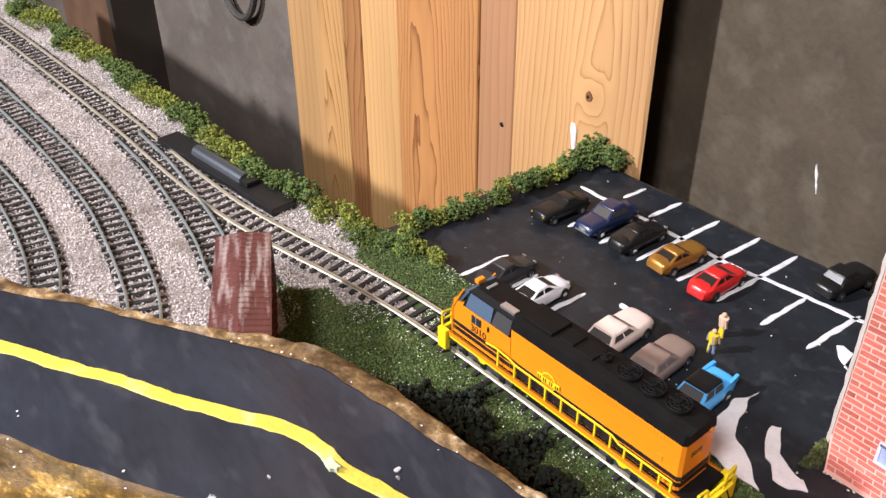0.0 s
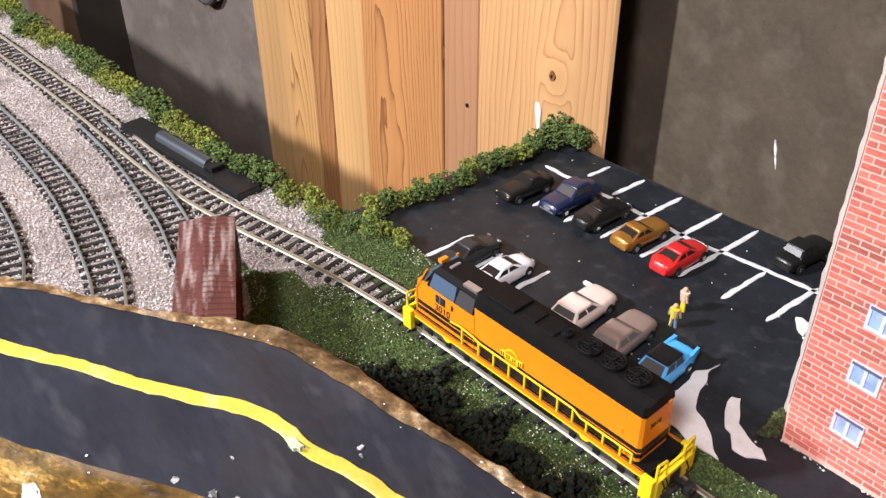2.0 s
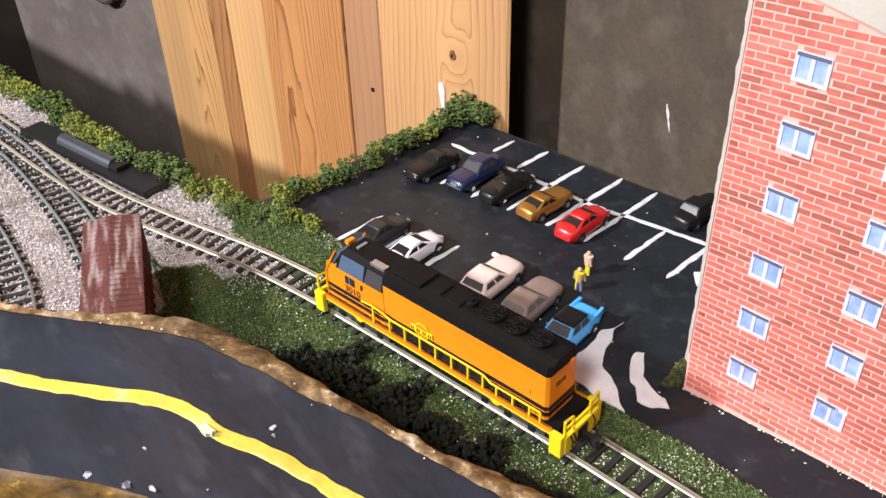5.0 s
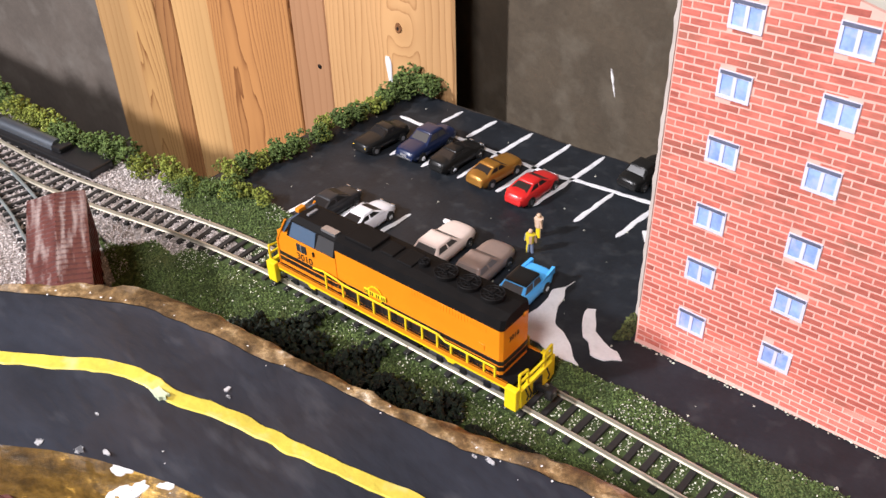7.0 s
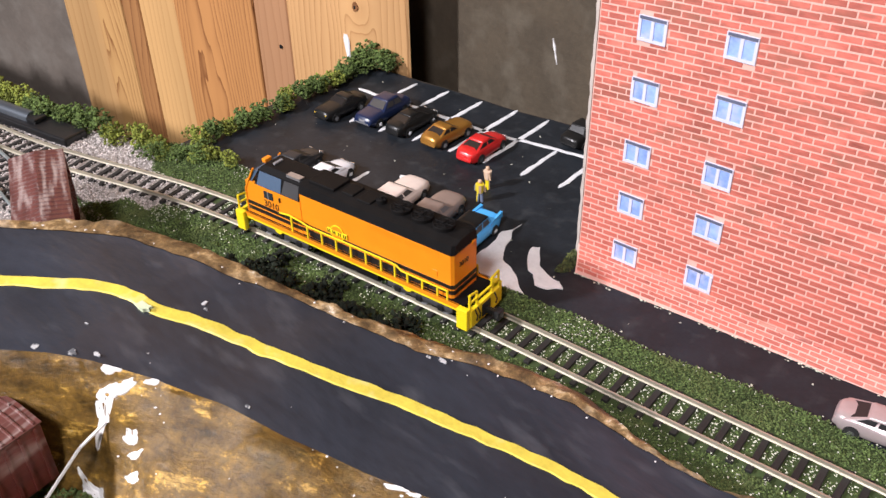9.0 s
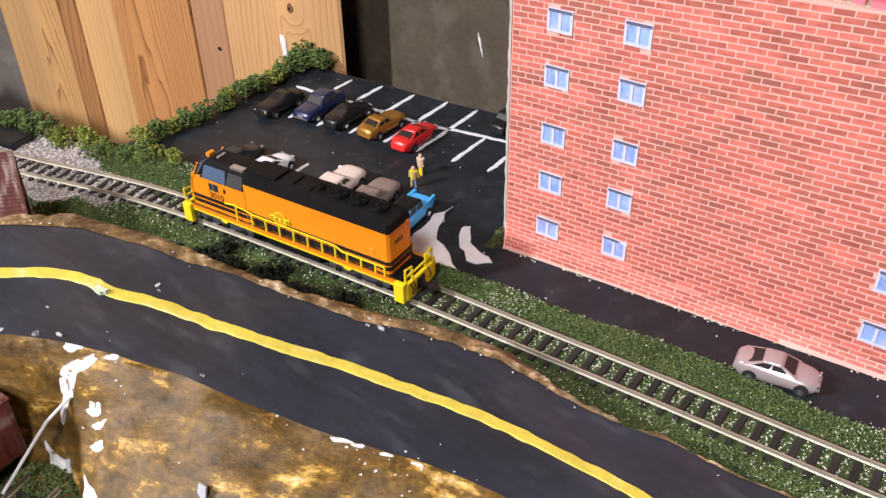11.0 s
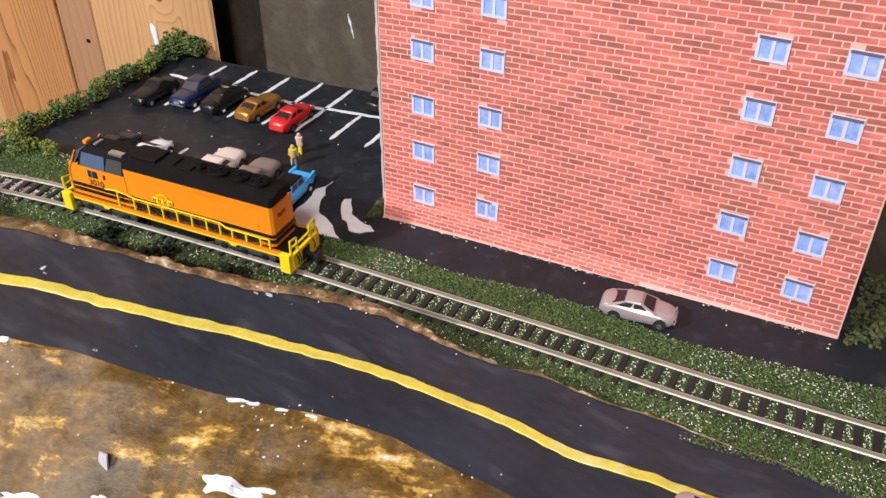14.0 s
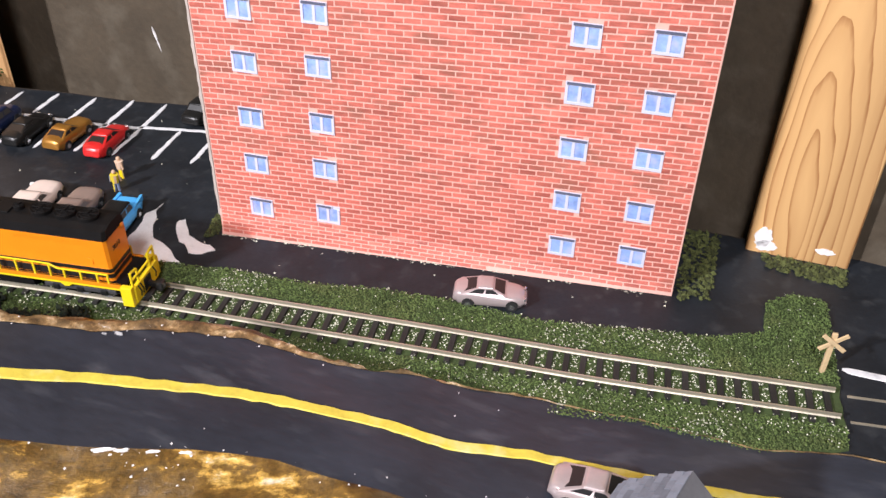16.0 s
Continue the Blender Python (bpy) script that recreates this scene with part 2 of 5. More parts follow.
def loft(bm, rings, caps=True):
    vs = [[bm.verts.new(p) for p in r] for r in rings]
    n = len(vs[0])
    for a, b in zip(vs, vs[1:]):
        for i in range(n):
            bm.faces.new((a[i], a[(i + 1) % n], b[(i + 1) % n], b[i]))
    if caps:
        bm.faces.new(vs[0][::-1])
        bm.faces.new(vs[-1])
    bmesh.ops.recalc_face_normals(bm, faces=bm.faces[:])
    return bm


def sheet(bm, rows):
    """Quads through rows of points."""
    vs = [[bm.verts.new(p) for p in r] for r in rows]
    for a, b in zip(vs, vs[1:]):
        for i in range(len(a) - 1):
            bm.faces.new((a[i], a[i + 1], b[i + 1], b[i]))
    bmesh.ops.recalc_face_normals(bm, faces=bm.faces[:])
    if sum(f.normal.z for f in bm.faces) < 0:
        bmesh.ops.reverse_faces(bm, faces=bm.faces[:])
    return bm


def curve(pts, step=0.002):
    """A smooth line through points, at even steps."""
    p = [Vector((*q, 0)[:3]) for q in pts]
    p = [2 * p[0] - p[1]] + p + [2 * p[-1] - p[-2]]
    fine = []
    for i in range(1, len(p) - 2):
        for k in range(24):
            t = k / 24
            fine.append(0.5 * (2 * p[i] + (p[i + 1] - p[i - 1]) * t + (2 * p[i - 1] - 5 * p[i] + 4 * p[i + 1] - p[i + 2]) * t * t
                               + (3 * p[i] - p[i - 1] - 3 * p[i + 1] + p[i + 2]) * t ** 3))
    fine.append(p[-2])
    out, left = [fine[0]], step
    for a, b in zip(fine, fine[1:]):
        d = (b - a).length
        while d >= left and d > 0:
            a = a + (b - a) * (left / d)
            out.append(a)
            d, left = (b - a).length, step
        left -= d
    return out


def sides(line):
    out = []
    for i in range(len(line)):
        d = line[min(i + 1, len(line) - 1)] - line[max(i - 1, 0)]
        out.append(Vector((-d.y, d.x, 0)).normalized())
    return out


def at(table, x):
    return float(np.interp(x, [q[0] for q in table], [q[1] for q in table]))


def inside(x, y, poly):
    c = False
    for (x0, y0), (x1, y1) in zip(poly, poly[1:] + poly[:1]):
        if (y0 > y) != (y1 > y) and x < (x1 - x0) * (y - y0) / (y1 - y0) + x0:
            c = not c
    return c


def ragged(pts, amount, step=0.004):
    """The outline with uneven, hand-cut edges."""
    out = []
    n = len(pts)
    for i in range(n):
        a, b = Vector(pts[i]), Vector(pts[(i + 1) % n])
        k = max(1, int((b - a).length / step))
        d = (b - a).normalized()
        for j in range(k):
            q = a + (b - a) * (j / k)
            w = noise.noise((q.x * 150, q.y * 150, 3)) * amount
            out.append((q.x - d.y * w, q.y + d.x * w))
    return out


# ---- the large structure ----
WALL_SLOPE = -0.16


def wall_y(x):
    return 0.2815 + WALL_SLOPE * (x + 0.154)


def left_wall_y(x):
    return 0.302 + 0.145 * (x + 0.282)


bm = bmesh.new()
slab(bm, [(-0.282, 0.302), (1.5, wall_y(1.5)), (1.52, wall_y(1.5) + 0.1), (-0.282, 0.42)], -0.9, 1.6)
tagged(obj("wall_north", bm, CONCRETE), "grey-brown rough concrete basement wall", "wall", kind="structure")
bm = bmesh.new()
slab(bm, [(-2.25, left_wall_y(-2.25)), (-0.282, 0.302), (-0.282, 0.42), (-2.25, left_wall_y(-2.25) + 0.12)], -0.9, 1.6)
tagged(obj("wall_northwest", bm, PALECONCRETE), "paler grey concrete basement wall behind the yard", "wall", kind="structure")
for name, x0, x1, y0, y1 in (("wall_west", -2.35, -2.245, -1.9, 0.13), ("wall_east", 1.5, 1.6, -1.9, 0.2), ("wall_south", -2.35, 1.6, -2.0, -1.9)):
    bm = bmesh.new()
    box(bm, x0, x1, y0, y1, -0.9, 1.6)
    tagged(obj(name, bm, GAPMAT), "plain pale painted basement wall", "wall", kind="structure")
bm = bmesh.new()
box(bm, -2.35, 1.6, -2.0, 0.45, -1.0, -0.9)
tagged(obj("floor", bm, CONCRETE), "plain grey concrete basement floor", "floor", kind="structure")
bm = bmesh.new()
box(bm, -2.35, 1.6, -2.0, 0.45, 1.6, 1.7)
tagged(obj("ceiling", bm, GAPMAT), "plain pale basement ceiling", "ceiling", kind="structure")

# the layout's board, with its uneven back edge
BACK = [(0.48, 0.19), (0.30, 0.213), (0.165, 0.2335), (0.09, 0.2365), (-0.03, 0.256), (-0.09, 0.268), (-0.137, 0.272), (-0.163, 0.268), (-0.195, 0.267), (-0.230, 0.264), (-0.252, 0.262),
        (-0.256, 0.150), (-0.29, 0.140), (-0.37, 0.133), (-0.47, 0.126), (-0.60, 0.116), (-0.78, 0.112)]
bm = bmesh.new()
slab(bm, [(-0.78, -0.42), (0.48, -0.42)] + BACK, -0.03, 0.0)
tagged(obj("ground", bm, TIMBER), "dark layout baseboard under the scenery", "ground", kind="structure")
LOT = [(-0.2515, 0.128), (-0.06, 0.100), (0.02, 0.09), (0.09, 0.05), (0.09, -0.41), (0.475, -0.41), (0.475, 0.188)] + [(x, y - 0.0015) for x, y in BACK[1:11]]
bm = bmesh.new()
slab(bm, ragged(LOT, 0.0015), 0.0, 0.0006)
tagged(obj("pavement", bm, ASPHALT), "black hand-painted asphalt of a model car park", "pavement", kind="structure")

GRASS = [(-0.262, 0.148), (-0.247, 0.1555), (-0.218, 0.157), (-0.186, 0.156), (-0.16, 0.157), (-0.136, 0.160), (-0.117, 0.162), (-0.093, 0.160), (-0.076, 0.161), (-0.062, 0.163), (-0.036, 0.163),
         (-0.010, 0.167), (0.015, 0.168), (0.046, 0.166), (0.060, 0.168), (0.103, 0.174), (0.118, 0.181), (0.119, 0.197), (0.128, 0.204), (0.139, 0.203), (0.1405, 0.136),
         (0.116, 0.128), (0.08, 0.129), (0.03, 0.122), (-0.03, 0.116), (-0.09, 0.093), (-0.145, 0.078), (-0.19, 0.054), (-0.21, 0.075), (-0.222, 0.092), (-0.2580, 0.1040), (-0.2450, 0.1010), (-0.2370, 0.1060), (-0.2320, 0.1140), (-0.2200, 0.1130), (-0.2160, 0.1240), (-0.1830, 0.1300), (-0.2100, 0.1335), (-0.243, 0.131)]
bm = bmesh.new()
slab(bm, ragged(GRASS, 0.001), 0.0, 0.0011)
tagged(obj("turf_ground", bm, GRASSBASE), "dark green model turf base along the track", "ground", kind="structure")
YARD = [(-0.77, 0.111), (-0.60, 0.113), (-0.47, 0.123), (-0.37, 0.130), (-0.29, 0.137), (-0.262, 0.146), (-0.243, 0.133), (-0.210, 0.1330), (-0.1830, 0.1295), (-0.2160, 0.1240), (-0.2200, 0.1130), (-0.2320, 0.1140), (-0.2370, 0.1060), (-0.2450, 0.1010), (-0.2580, 0.1040), (-0.225, 0.10), (-0.215, 0.07), (-0.19, 0.05), (-0.22, 0.0), (-0.30, -0.05), (-0.42, -0.12), (-0.77, -0.12)]
bm = bmesh.new()
slab(bm, ragged(YARD, 0.0012), 0.0, 0.0008)
tagged(obj("ballast_ground", bm, BALLAST), "pale grey-pink ballast bed of the yard", "ground", kind="structure")

# the raised road
RIM_Y = [(-0.40, -0.105), (-0.30, -0.024), (-0.245, 0.016), (-0.225, 0.030), (-0.203, 0.044), (-0.188, 0.054), (-0.178, 0.066), (-0.163, 0.077), (-0.146, 0.082), (-0.132, 0.085), (-0.119, 0.089), (-0.109, 0.0925),
         (-0.099, 0.095), (-0.091, 0.097), (-0.077, 0.104), (-0.062, 0.110), (-0.050, 0.116), (-0.034, 0.121), (-0.015, 0.121), (0.004, 0.121), (0.018, 0.1245), (0.034, 0.126), (0.054, 0.130), (0.080, 0.131), (0.098, 0.130), (0.116, 0.129), (0.139, 0.134), (0.16, 0.134)]
INNER_Y = [(-0.40, -0.112), (-0.30, -0.031), (-0.238, 0.015), (-0.217, 0.032), (-0.193, 0.048), (-0.172, 0.063), (-0.156, 0.073), (-0.140, 0.077), (-0.122, 0.083), (-0.108, 0.0905), (-0.091, 0.0955), (-0.072, 0.102), (-0.061, 0.109), (-0.045, 0.115), (-0.032, 0.119), (-0.014, 0.1195), (0.004, 0.1205), (0.018, 0.124)]
INNER_Y = [(x, y - 0.0018 * min(1, max(0, (0.0 - x) / 0.03))) for x, y in INNER_Y]
INNER_Y += [(x, y - 0.0004) for x, y in RIM_Y if x > 0.02]
RIM_Y = [(x, y + 0.0026 * max(0, 1 - abs(x + 0.055) / 0.055)) for x, y in RIM_Y]
LINE = [(-0.36, -0.105), (-0.26, -0.026), (-0.21, 0.008), (-0.195, 0.018), (-0.181, 0.028), (-0.166, 0.037), (-0.153, 0.046), (-0.142, 0.0545), (-0.133, 0.058), (-0.125, 0.0595), (-0.111, 0.0668), (-0.095, 0.072), (-0.08, 0.078), (-0.065, 0.085), (-0.05, 0.090), (-0.035, 0.095), (-0.019, 0.099), (-0.004, 0.101), (0.012, 0.103), (0.032, 0.1035), (0.061, 0.109), (0.102, 0.110), (0.117, 0.111), (0.138, 0.114)]
LOWER_Y = [(-0.40, -0.19), (-0.26, -0.066), (-0.178, 0.0), (-0.162, 0.008), (-0.149, 0.017), (-0.138, 0.026), (-0.121, 0.038), (-0.108, 0.046), (-0.092, 0.053), (-0.075, 0.0575), (-0.064, 0.062), (-0.05, 0.067), (-0.039, 0.071), (-0.029, 0.0755), (-0.018, 0.079), (-0.009, 0.081), (0.008, 0.081), (0.021, 0.082), (0.039, 0.082), (0.055, 0.087), (0.067, 0.091), (0.10, 0.093), (0.16, 0.094)]
ROAD_Z = [(-0.40, 0.042), (-0.155, 0.0397), (-0.13, 0.0378), (-0.099, 0.0298), (-0.0434, 0.0177), (-0.016, 0.0126), (0.062, 0.0016), (0.16, 0.0012)]
XS = [-0.40 + 0.00125 * i for i in range(449)]


def bumpy(x, y, a=0.0012, s=40):
    return a * noise.noise((x * s, y * s, 0))


def road_z(x, y):
    return at(ROAD_Z, x) + bumpy(x, y) * min(1, max(0, (0.09 - x) / 0.05))


def road_mesh():
    bm = bmesh.new()
    rows = []
    for x in XS:
        y0, y1 = at(LOWER_Y, x), at(INNER_Y, x) + 0.0006 * noise.noise((x * 220, 0, 5))
        rows.append([(x, y0 + (y1 - y0) * k / 24, road_z(x, y0 + (y1 - y0) * k / 24)) for k in range(25)])
    return sheet(bm, rows)


smooth(tagged(obj("road", road_mesh(), ROADTOP), "black-painted raised model road with scuffs", "road", kind="structure"))

bm = bmesh.new()
rows = []
for x in XS:
    zi = road_z(x, at(INNER_Y, x))
    y1, y2 = at(INNER_Y, x) + 0.0006 * noise.noise((x * 220, 0, 5)), at(RIM_Y, x) + 0.001 * noise.noise((x * 180, 2, 5))
    low = 0.2 * zi
    j = lambda k: (0.0018 * noise.noise((x * 120, k * 3.1, 8)) + 0.0012 * noise.noise((x * 380, k * 5.3, 3))) * min(1, zi / 0.01)
    rows.append([(x, y1, zi + 0.0002), (x, y1 * 0.66 + y2 * 0.34, zi + 0.0006 + j(1)), (x, y1 * 0.3 + y2 * 0.7, zi + 0.0002 + j(2)), (x, y2 + 0.0006, zi - 0.0012 - 0.04 * zi),
                 (x, y2 + 0.0006 + j(3), zi * 0.8 - 0.0005), (x, y2 - 0.002 + 2 * j(4), zi * 0.45), (x, y2 - 0.004 + j(5), zi * 0.15), (x, y2 - 0.005, -0.002)])
smooth(tagged(obj("road_embankment", sheet(bm, rows), RIM), "rough brown painted plaster edge of the raised road", "embankment", kind="structure"), 60)

bm = bmesh.new()
rows = []
for x in XS:
    if x > 0.155:
        break
    y0, z0 = at(LOWER_Y, x), road_z(x, at(LOWER_Y, x))
    run = at([(-0.40, 0.03), (-0.18, 0.022), (-0.138, 0.013), (-0.118, 0.012), (-0.10, 0.030), (-0.06, 0.055), (0.2, 0.055)], x)
    rows.append([(x + 0.12 * run * (k / 14) * min(1, max(0, -x / 0.05)), y0 - run * k / 14, max(0.0012, z0 * (1 - (k / 14) ** 1.15) + 0.0004 * (k > 0) + (0.0035 if 0 < k < 14 else 0) * min(1, z0 / 0.01) * (noise.noise((x * 60, k * 0.35, 2)) + 0.35 * noise.noise((x * 240, k * 1.3, 6))))) for k in range(15)]
                + [(x + 0.12 * run * min(1, max(0, -x / 0.05)), y0 - run - 0.25, 0.001)])
smooth(tagged(obj("earth_bank", sheet(bm, rows), EARTH), "shiny ochre and brown painted plaster bank", "embankment", kind="structure"), 60)


def ribbon(line, width, z, lift, rag=0.0005, ends=True, narrow=0.0):
    bm = bmesh.new()
    sd = sides(line)
    rows = []
    n = len(line)
    for i, (p, s) in enumerate(zip(line, sd)):
        w = width / 2 * (1 - narrow * i / n) * (min(1, (i + 0.6) / 2, (n - i - 0.4) / 2) if ends else 1)
        a = p + s * (w + rag * noise.noise((p.x * 230, p.y * 230, 1)))
        b = p - s * (w + rag * noise.noise((p.x * 230, p.y * 230, 7)))
        rows.append([(a.x, a.y, z(a.x, a.y) + lift * 0.2)] + [((a.x * (1 - k) + b.x * k), (a.y * (1 - k) + b.y * k), z(a.x * (1 - k) + b.x * k, a.y * (1 - k) + b.y * k) + lift) for k in (0.08, 0.5, 0.92)] + [(b.x, b.y, z(b.x, b.y) + lift * 0.2)])
    return sheet(bm, rows)


tagged(obj("road_line", ribbon(curve(LINE), 0.0047, road_z, 0.0005, 0.0006, True, 0.34), YELLOW), "hand-painted yellow centre line on the road", "road marking", kind="structure")
bm = bmesh.new()
slab(bm, [(-0.1285 + 0.0034 * math.cos(a) * (1 + 0.9 * noise.noise((a * 2, 1, 1))), 0.0575 + 0.0013 * math.sin(a) * (1 + 1.2 * noise.noise((a * 2, 5, 1)))) for a in [k * math.pi / 9 for k in range(18)]], road_z(-0.1285, 0.0575) - 0.0004, road_z(-0.1285, 0.0575) + 0.0007)
tagged(obj("paint_blot", bm, mat("pale_green_blot", (0.55, 0.62, 0.42), 0.6, vary=0.2, scale=250, bump=0.5)), "pale dried paint blot on the yellow line", "road marking", kind="structure")


def flat(x, y):
    return 0.0006


MARKS = [[(-0.2340, 0.2395), (-0.218, 0.2402), (-0.189, 0.242), (-0.156, 0.2435), (-0.142, 0.2465), (-0.124, 0.2495), (-0.0815, 0.256)]]
MARKS += [[(x, a), (x, b)] for x, a, b in ((-0.216, 0.247, 0.262), (-0.199, 0.244, 0.264), (-0.180, 0.217, 0.265), (-0.162, 0.2195, 0.268), (-0.1455, 0.2205, 0.2695), (-0.1275, 0.2225, 0.2485), (-0.1105, 0.224, 0.254), (-0.213, 0.2125, 0.224), (-0.197, 0.214, 0.226),
                                           (-0.2115, 0.1565, 0.181), (-0.195, 0.157, 0.182), (-0.176, 0.1585, 0.187), (-0.158, 0.1595, 0.174), (-0.139, 0.1605, 0.176), (-0.122, 0.163, 0.176))]
for pts in MARKS:
    tagged(obj("parking_line", ribbon(curve(pts, 0.0015), 0.0021, flat, 0.0002, 0.0006), WHITE), "hand-painted white parking bay line", "road marking", kind="structure")
tagged(obj("stop_line", ribbon(curve([(0.1415, 0.1705), (0.162, 0.1695)], 0.0015), 0.003, flat, 0.0002, 0.0003), WHITE), "white stop line before the level crossing", "road marking", kind="structure")
for pts in ([(-0.1055, 0.1625), (-0.1070, 0.170), (-0.1075, 0.179), (-0.1085, 0.186), (-0.1062, 0.1945), (-0.1050, 0.188), (-0.1012, 0.1760), (-0.0975, 0.1725), (-0.0910, 0.1685), (-0.0815, 0.1620), (-0.0945, 0.1610)],
            [(-0.0945, 0.1850), (-0.0925, 0.1870), (-0.0900, 0.1820), (-0.0872, 0.1772), (-0.0822, 0.1752), (-0.0762, 0.1752), (-0.0732, 0.1722), (-0.0772, 0.1690), (-0.0822, 0.1680), (-0.0856, 0.1728), (-0.0885, 0.1732), (-0.0922, 0.1780)],
            [(-0.1055, 0.2335), (-0.1040, 0.2350), (-0.1000, 0.2340), (-0.0960, 0.2280), (-0.0972, 0.2250), (-0.1010, 0.2290)],
            [(-0.1640, 0.1925), (-0.1605, 0.1932), (-0.1600, 0.1915), (-0.1630, 0.1912)]):
    bm = bmesh.new()
    slab(bm, ragged(pts, 0.0018, 0.0008), 0.0005, 0.001)
    tagged(obj("bare_patch", bm, PLASTER), "bare white plaster patch in the asphalt", "patch", kind="structure")

# ---- timber posts ----
PINES = [pine("pine_pale", (0.52, 0.305, 0.125), (0.30, 0.13, 0.04), -0.60, 0.0, 0.02, 60, 0.55), pine("pine_arched", (0.50, 0.285, 0.108), (0.20, 0.075, 0.02), -0.4420, 0.004, 0.10, 120, 1.0), pine("pine_straight", (0.54, 0.32, 0.13), (0.28, 0.12, 0.035), -0.55, 0.0, 0.03, 75, 0.5),
         pine("pine_flame", (0.50, 0.235, 0.080), (0.17, 0.055, 0.014), -0.356, 0.012, 0.030, 150, 1.0), pine("pine_knotty", (0.60, 0.345, 0.150), (0.33, 0.145, 0.048), -0.2440, -0.004, 0.10, 105, 0.85, knot=(-0.2560, 0.0285)), pine("pine_stud", (0.68, 0.41, 0.175), (0.33, 0.135, 0.04), 0.133, -0.010, 0.15, 85, 1.0),
         pine("pine_red", (0.33, 0.155, 0.055), (0.13, 0.042, 0.012), -0.40, 0.006, 0.06, 110, 1.0), pine("pine_shadow_tone", (0.41, 0.215, 0.108), (0.26, 0.12, 0.05), -0.50, 0.0, 0.02, 70, 0.5)]
BLACK = mat("black_plastic", (0.012, 0.012, 0.013), 0.35, vary=0.2, scale=200, bump=0.05)


def post_y(x):
    return 0.264 + 0.145 * (x + 0.234)


def board(x0, x1, front, material, parent):
    bm = bmesh.new()
    d = 0.0007
    slab(bm, [(x0 + 0.0002, post_y(x0) + front + d), (x0 + d, post_y(x0) + front), (x1 - d, post_y(x1) + front), (x1 - 0.0002, post_y(x1) + front + d), (x1 - 0.0002, post_y(x1) + 0.05), (x0 + 0.0002, post_y(x0) + 0.05)], -0.9, 1.55)
    return part("board", bm, material, parent)


post = thing("timber_post", "built-up pine post of several boards against the wall", "post")
# the last strip's darker pink is a soft shadow put into the wood colour
for x0, x1, fr, k in ((-0.485, -0.452, 0.004, 0), (-0.452, -0.4285, 0.002, 1), (-0.4285, -0.414, 0.0025, 6), (-0.414, -0.381, 0.003, 2), (-0.381, -0.322, 0.0, 3), (-0.322, -0.2995, 0.001, 7)):
    board(x0, x1, fr, PINES[k], post)
bm = bmesh.new()
fy = [post_y(x) + 0.001 for x in (-0.2995, -0.2258)]
slab(bm, [(-0.2993, fy[0] + 0.0007), (-0.2988, fy[0]), (-0.2270, fy[1]), (-0.2258, fy[1] + 0.0012), (-0.258, fy[1] + 0.034), (-0.2993, fy[1] + 0.034)], -0.9, 1.55)
part("board", bm, PINES[4], post)
bm = bmesh.new()
cyl(bm, (-0.3062, post_y(-0.3062) + 0.0005, -0.002), (-0.3062, post_y(-0.3062) + 0.0015, -0.002), 0.0011)
part("nail_head", bm, BLACK, post, "dark nail head")
bm = bmesh.new()
rings = []
for k in range(9):
    z, w = 0.0135 - 0.0019 * k, (0.0012, 0.0019, 0.0021, 0.0019, 0.0016, 0.0014, 0.0012, 0.0010, 0.0007)[k]
    rings.append([(-0.2630 + w * math.cos(a) + 0.0002 * k, post_y(-0.2630) + 0.001 + 0.0006 * math.sin(a), z) for a in [math.pi * 2 * q / 8 for q in range(8)]])
loft(bm, rings)
part("paint_drip", bm, WHITE, post, "run of white paint")
KNOT = mat("knot_wood", (0.20, 0.085, 0.03), 0.6, vary=0.4, scale=300, bump=0.2)
for r, d, m in ((0.0019, 0.0002, KNOT), (0.0007, 0.0003, BLACK)):
    bm = bmesh.new()
    y = post_y(-0.2560) + 0.001
    loft(bm, [[(-0.2560 + r * math.cos(a) * (1 + 0.25 * noise.noise((math.cos(a), math.sin(a), r * 900))), y - q, 0.0285 + 1.3 * r * math.sin(a) * (1 + 0.3 * noise.noise((math.sin(a), math.cos(a), r * 900)))) for a in [k * math.pi / 12 for k in range(24)]] for q in (-0.0006, d)])
    part("knot", bm, m, post, "dark knot in the wood")
post = thing("timber_post", "knotty pine stud with a white paint smear near its foot", "post")
bm = bmesh.new()
slab(bm, [(0.1125, 0.2280), (0.113, 0.2275), (0.1475, 0.2255), (0.148, 0.2260), (0.1485, 0.2325), (0.1135, 0.2385)], -0.003, 1.55)
part("board", bm, PINES[5], post)
for cx, cz, w, h in ((0.1175, 0.0075, 0.0032, 0.0045), (0.119, 0.004, 0.004, 0.0025), (0.139, 0.006, 0.0035, 0.0014)):
    bm = bmesh.new()
    pts = [(cx + w * math.cos(a) * (1 + 0.5 * noise.noise((a * 2, cz * 90, 1))), cz + h * math.sin(a) * (1 + 0.5 * noise.noise((a * 2, 4, cz * 90)))) for a in [k * math.pi / 10 for k in range(20)]]
    loft(bm, [[(x, 0.2275 - (x - 0.113) * 0.058 - d, z) for x, z in pts] for d in (-0.0003, 0.0003)])
    part("paint_smear", bm, PLASTER, post, "smear of white paint")

bm = bmesh.new()
loft(bm, [[(-0.1545 + w * math.cos(a) + 0.0004 * k, wall_y(-0.1545) - 0.0002 + 0.0006 * math.sin(a), 0.032 - 0.0016 * k) for a in [q * math.pi / 4 for q in range(8)]] for k, w in enumerate((0.0002, 0.0004, 0.0007, 0.0006, 0.0003, 0.0005, 0.0003, 0.0002))])
tagged(obj("paint_streak", bm, PLASTER), "thin white paint streak on the concrete wall", "paint", kind="structure")

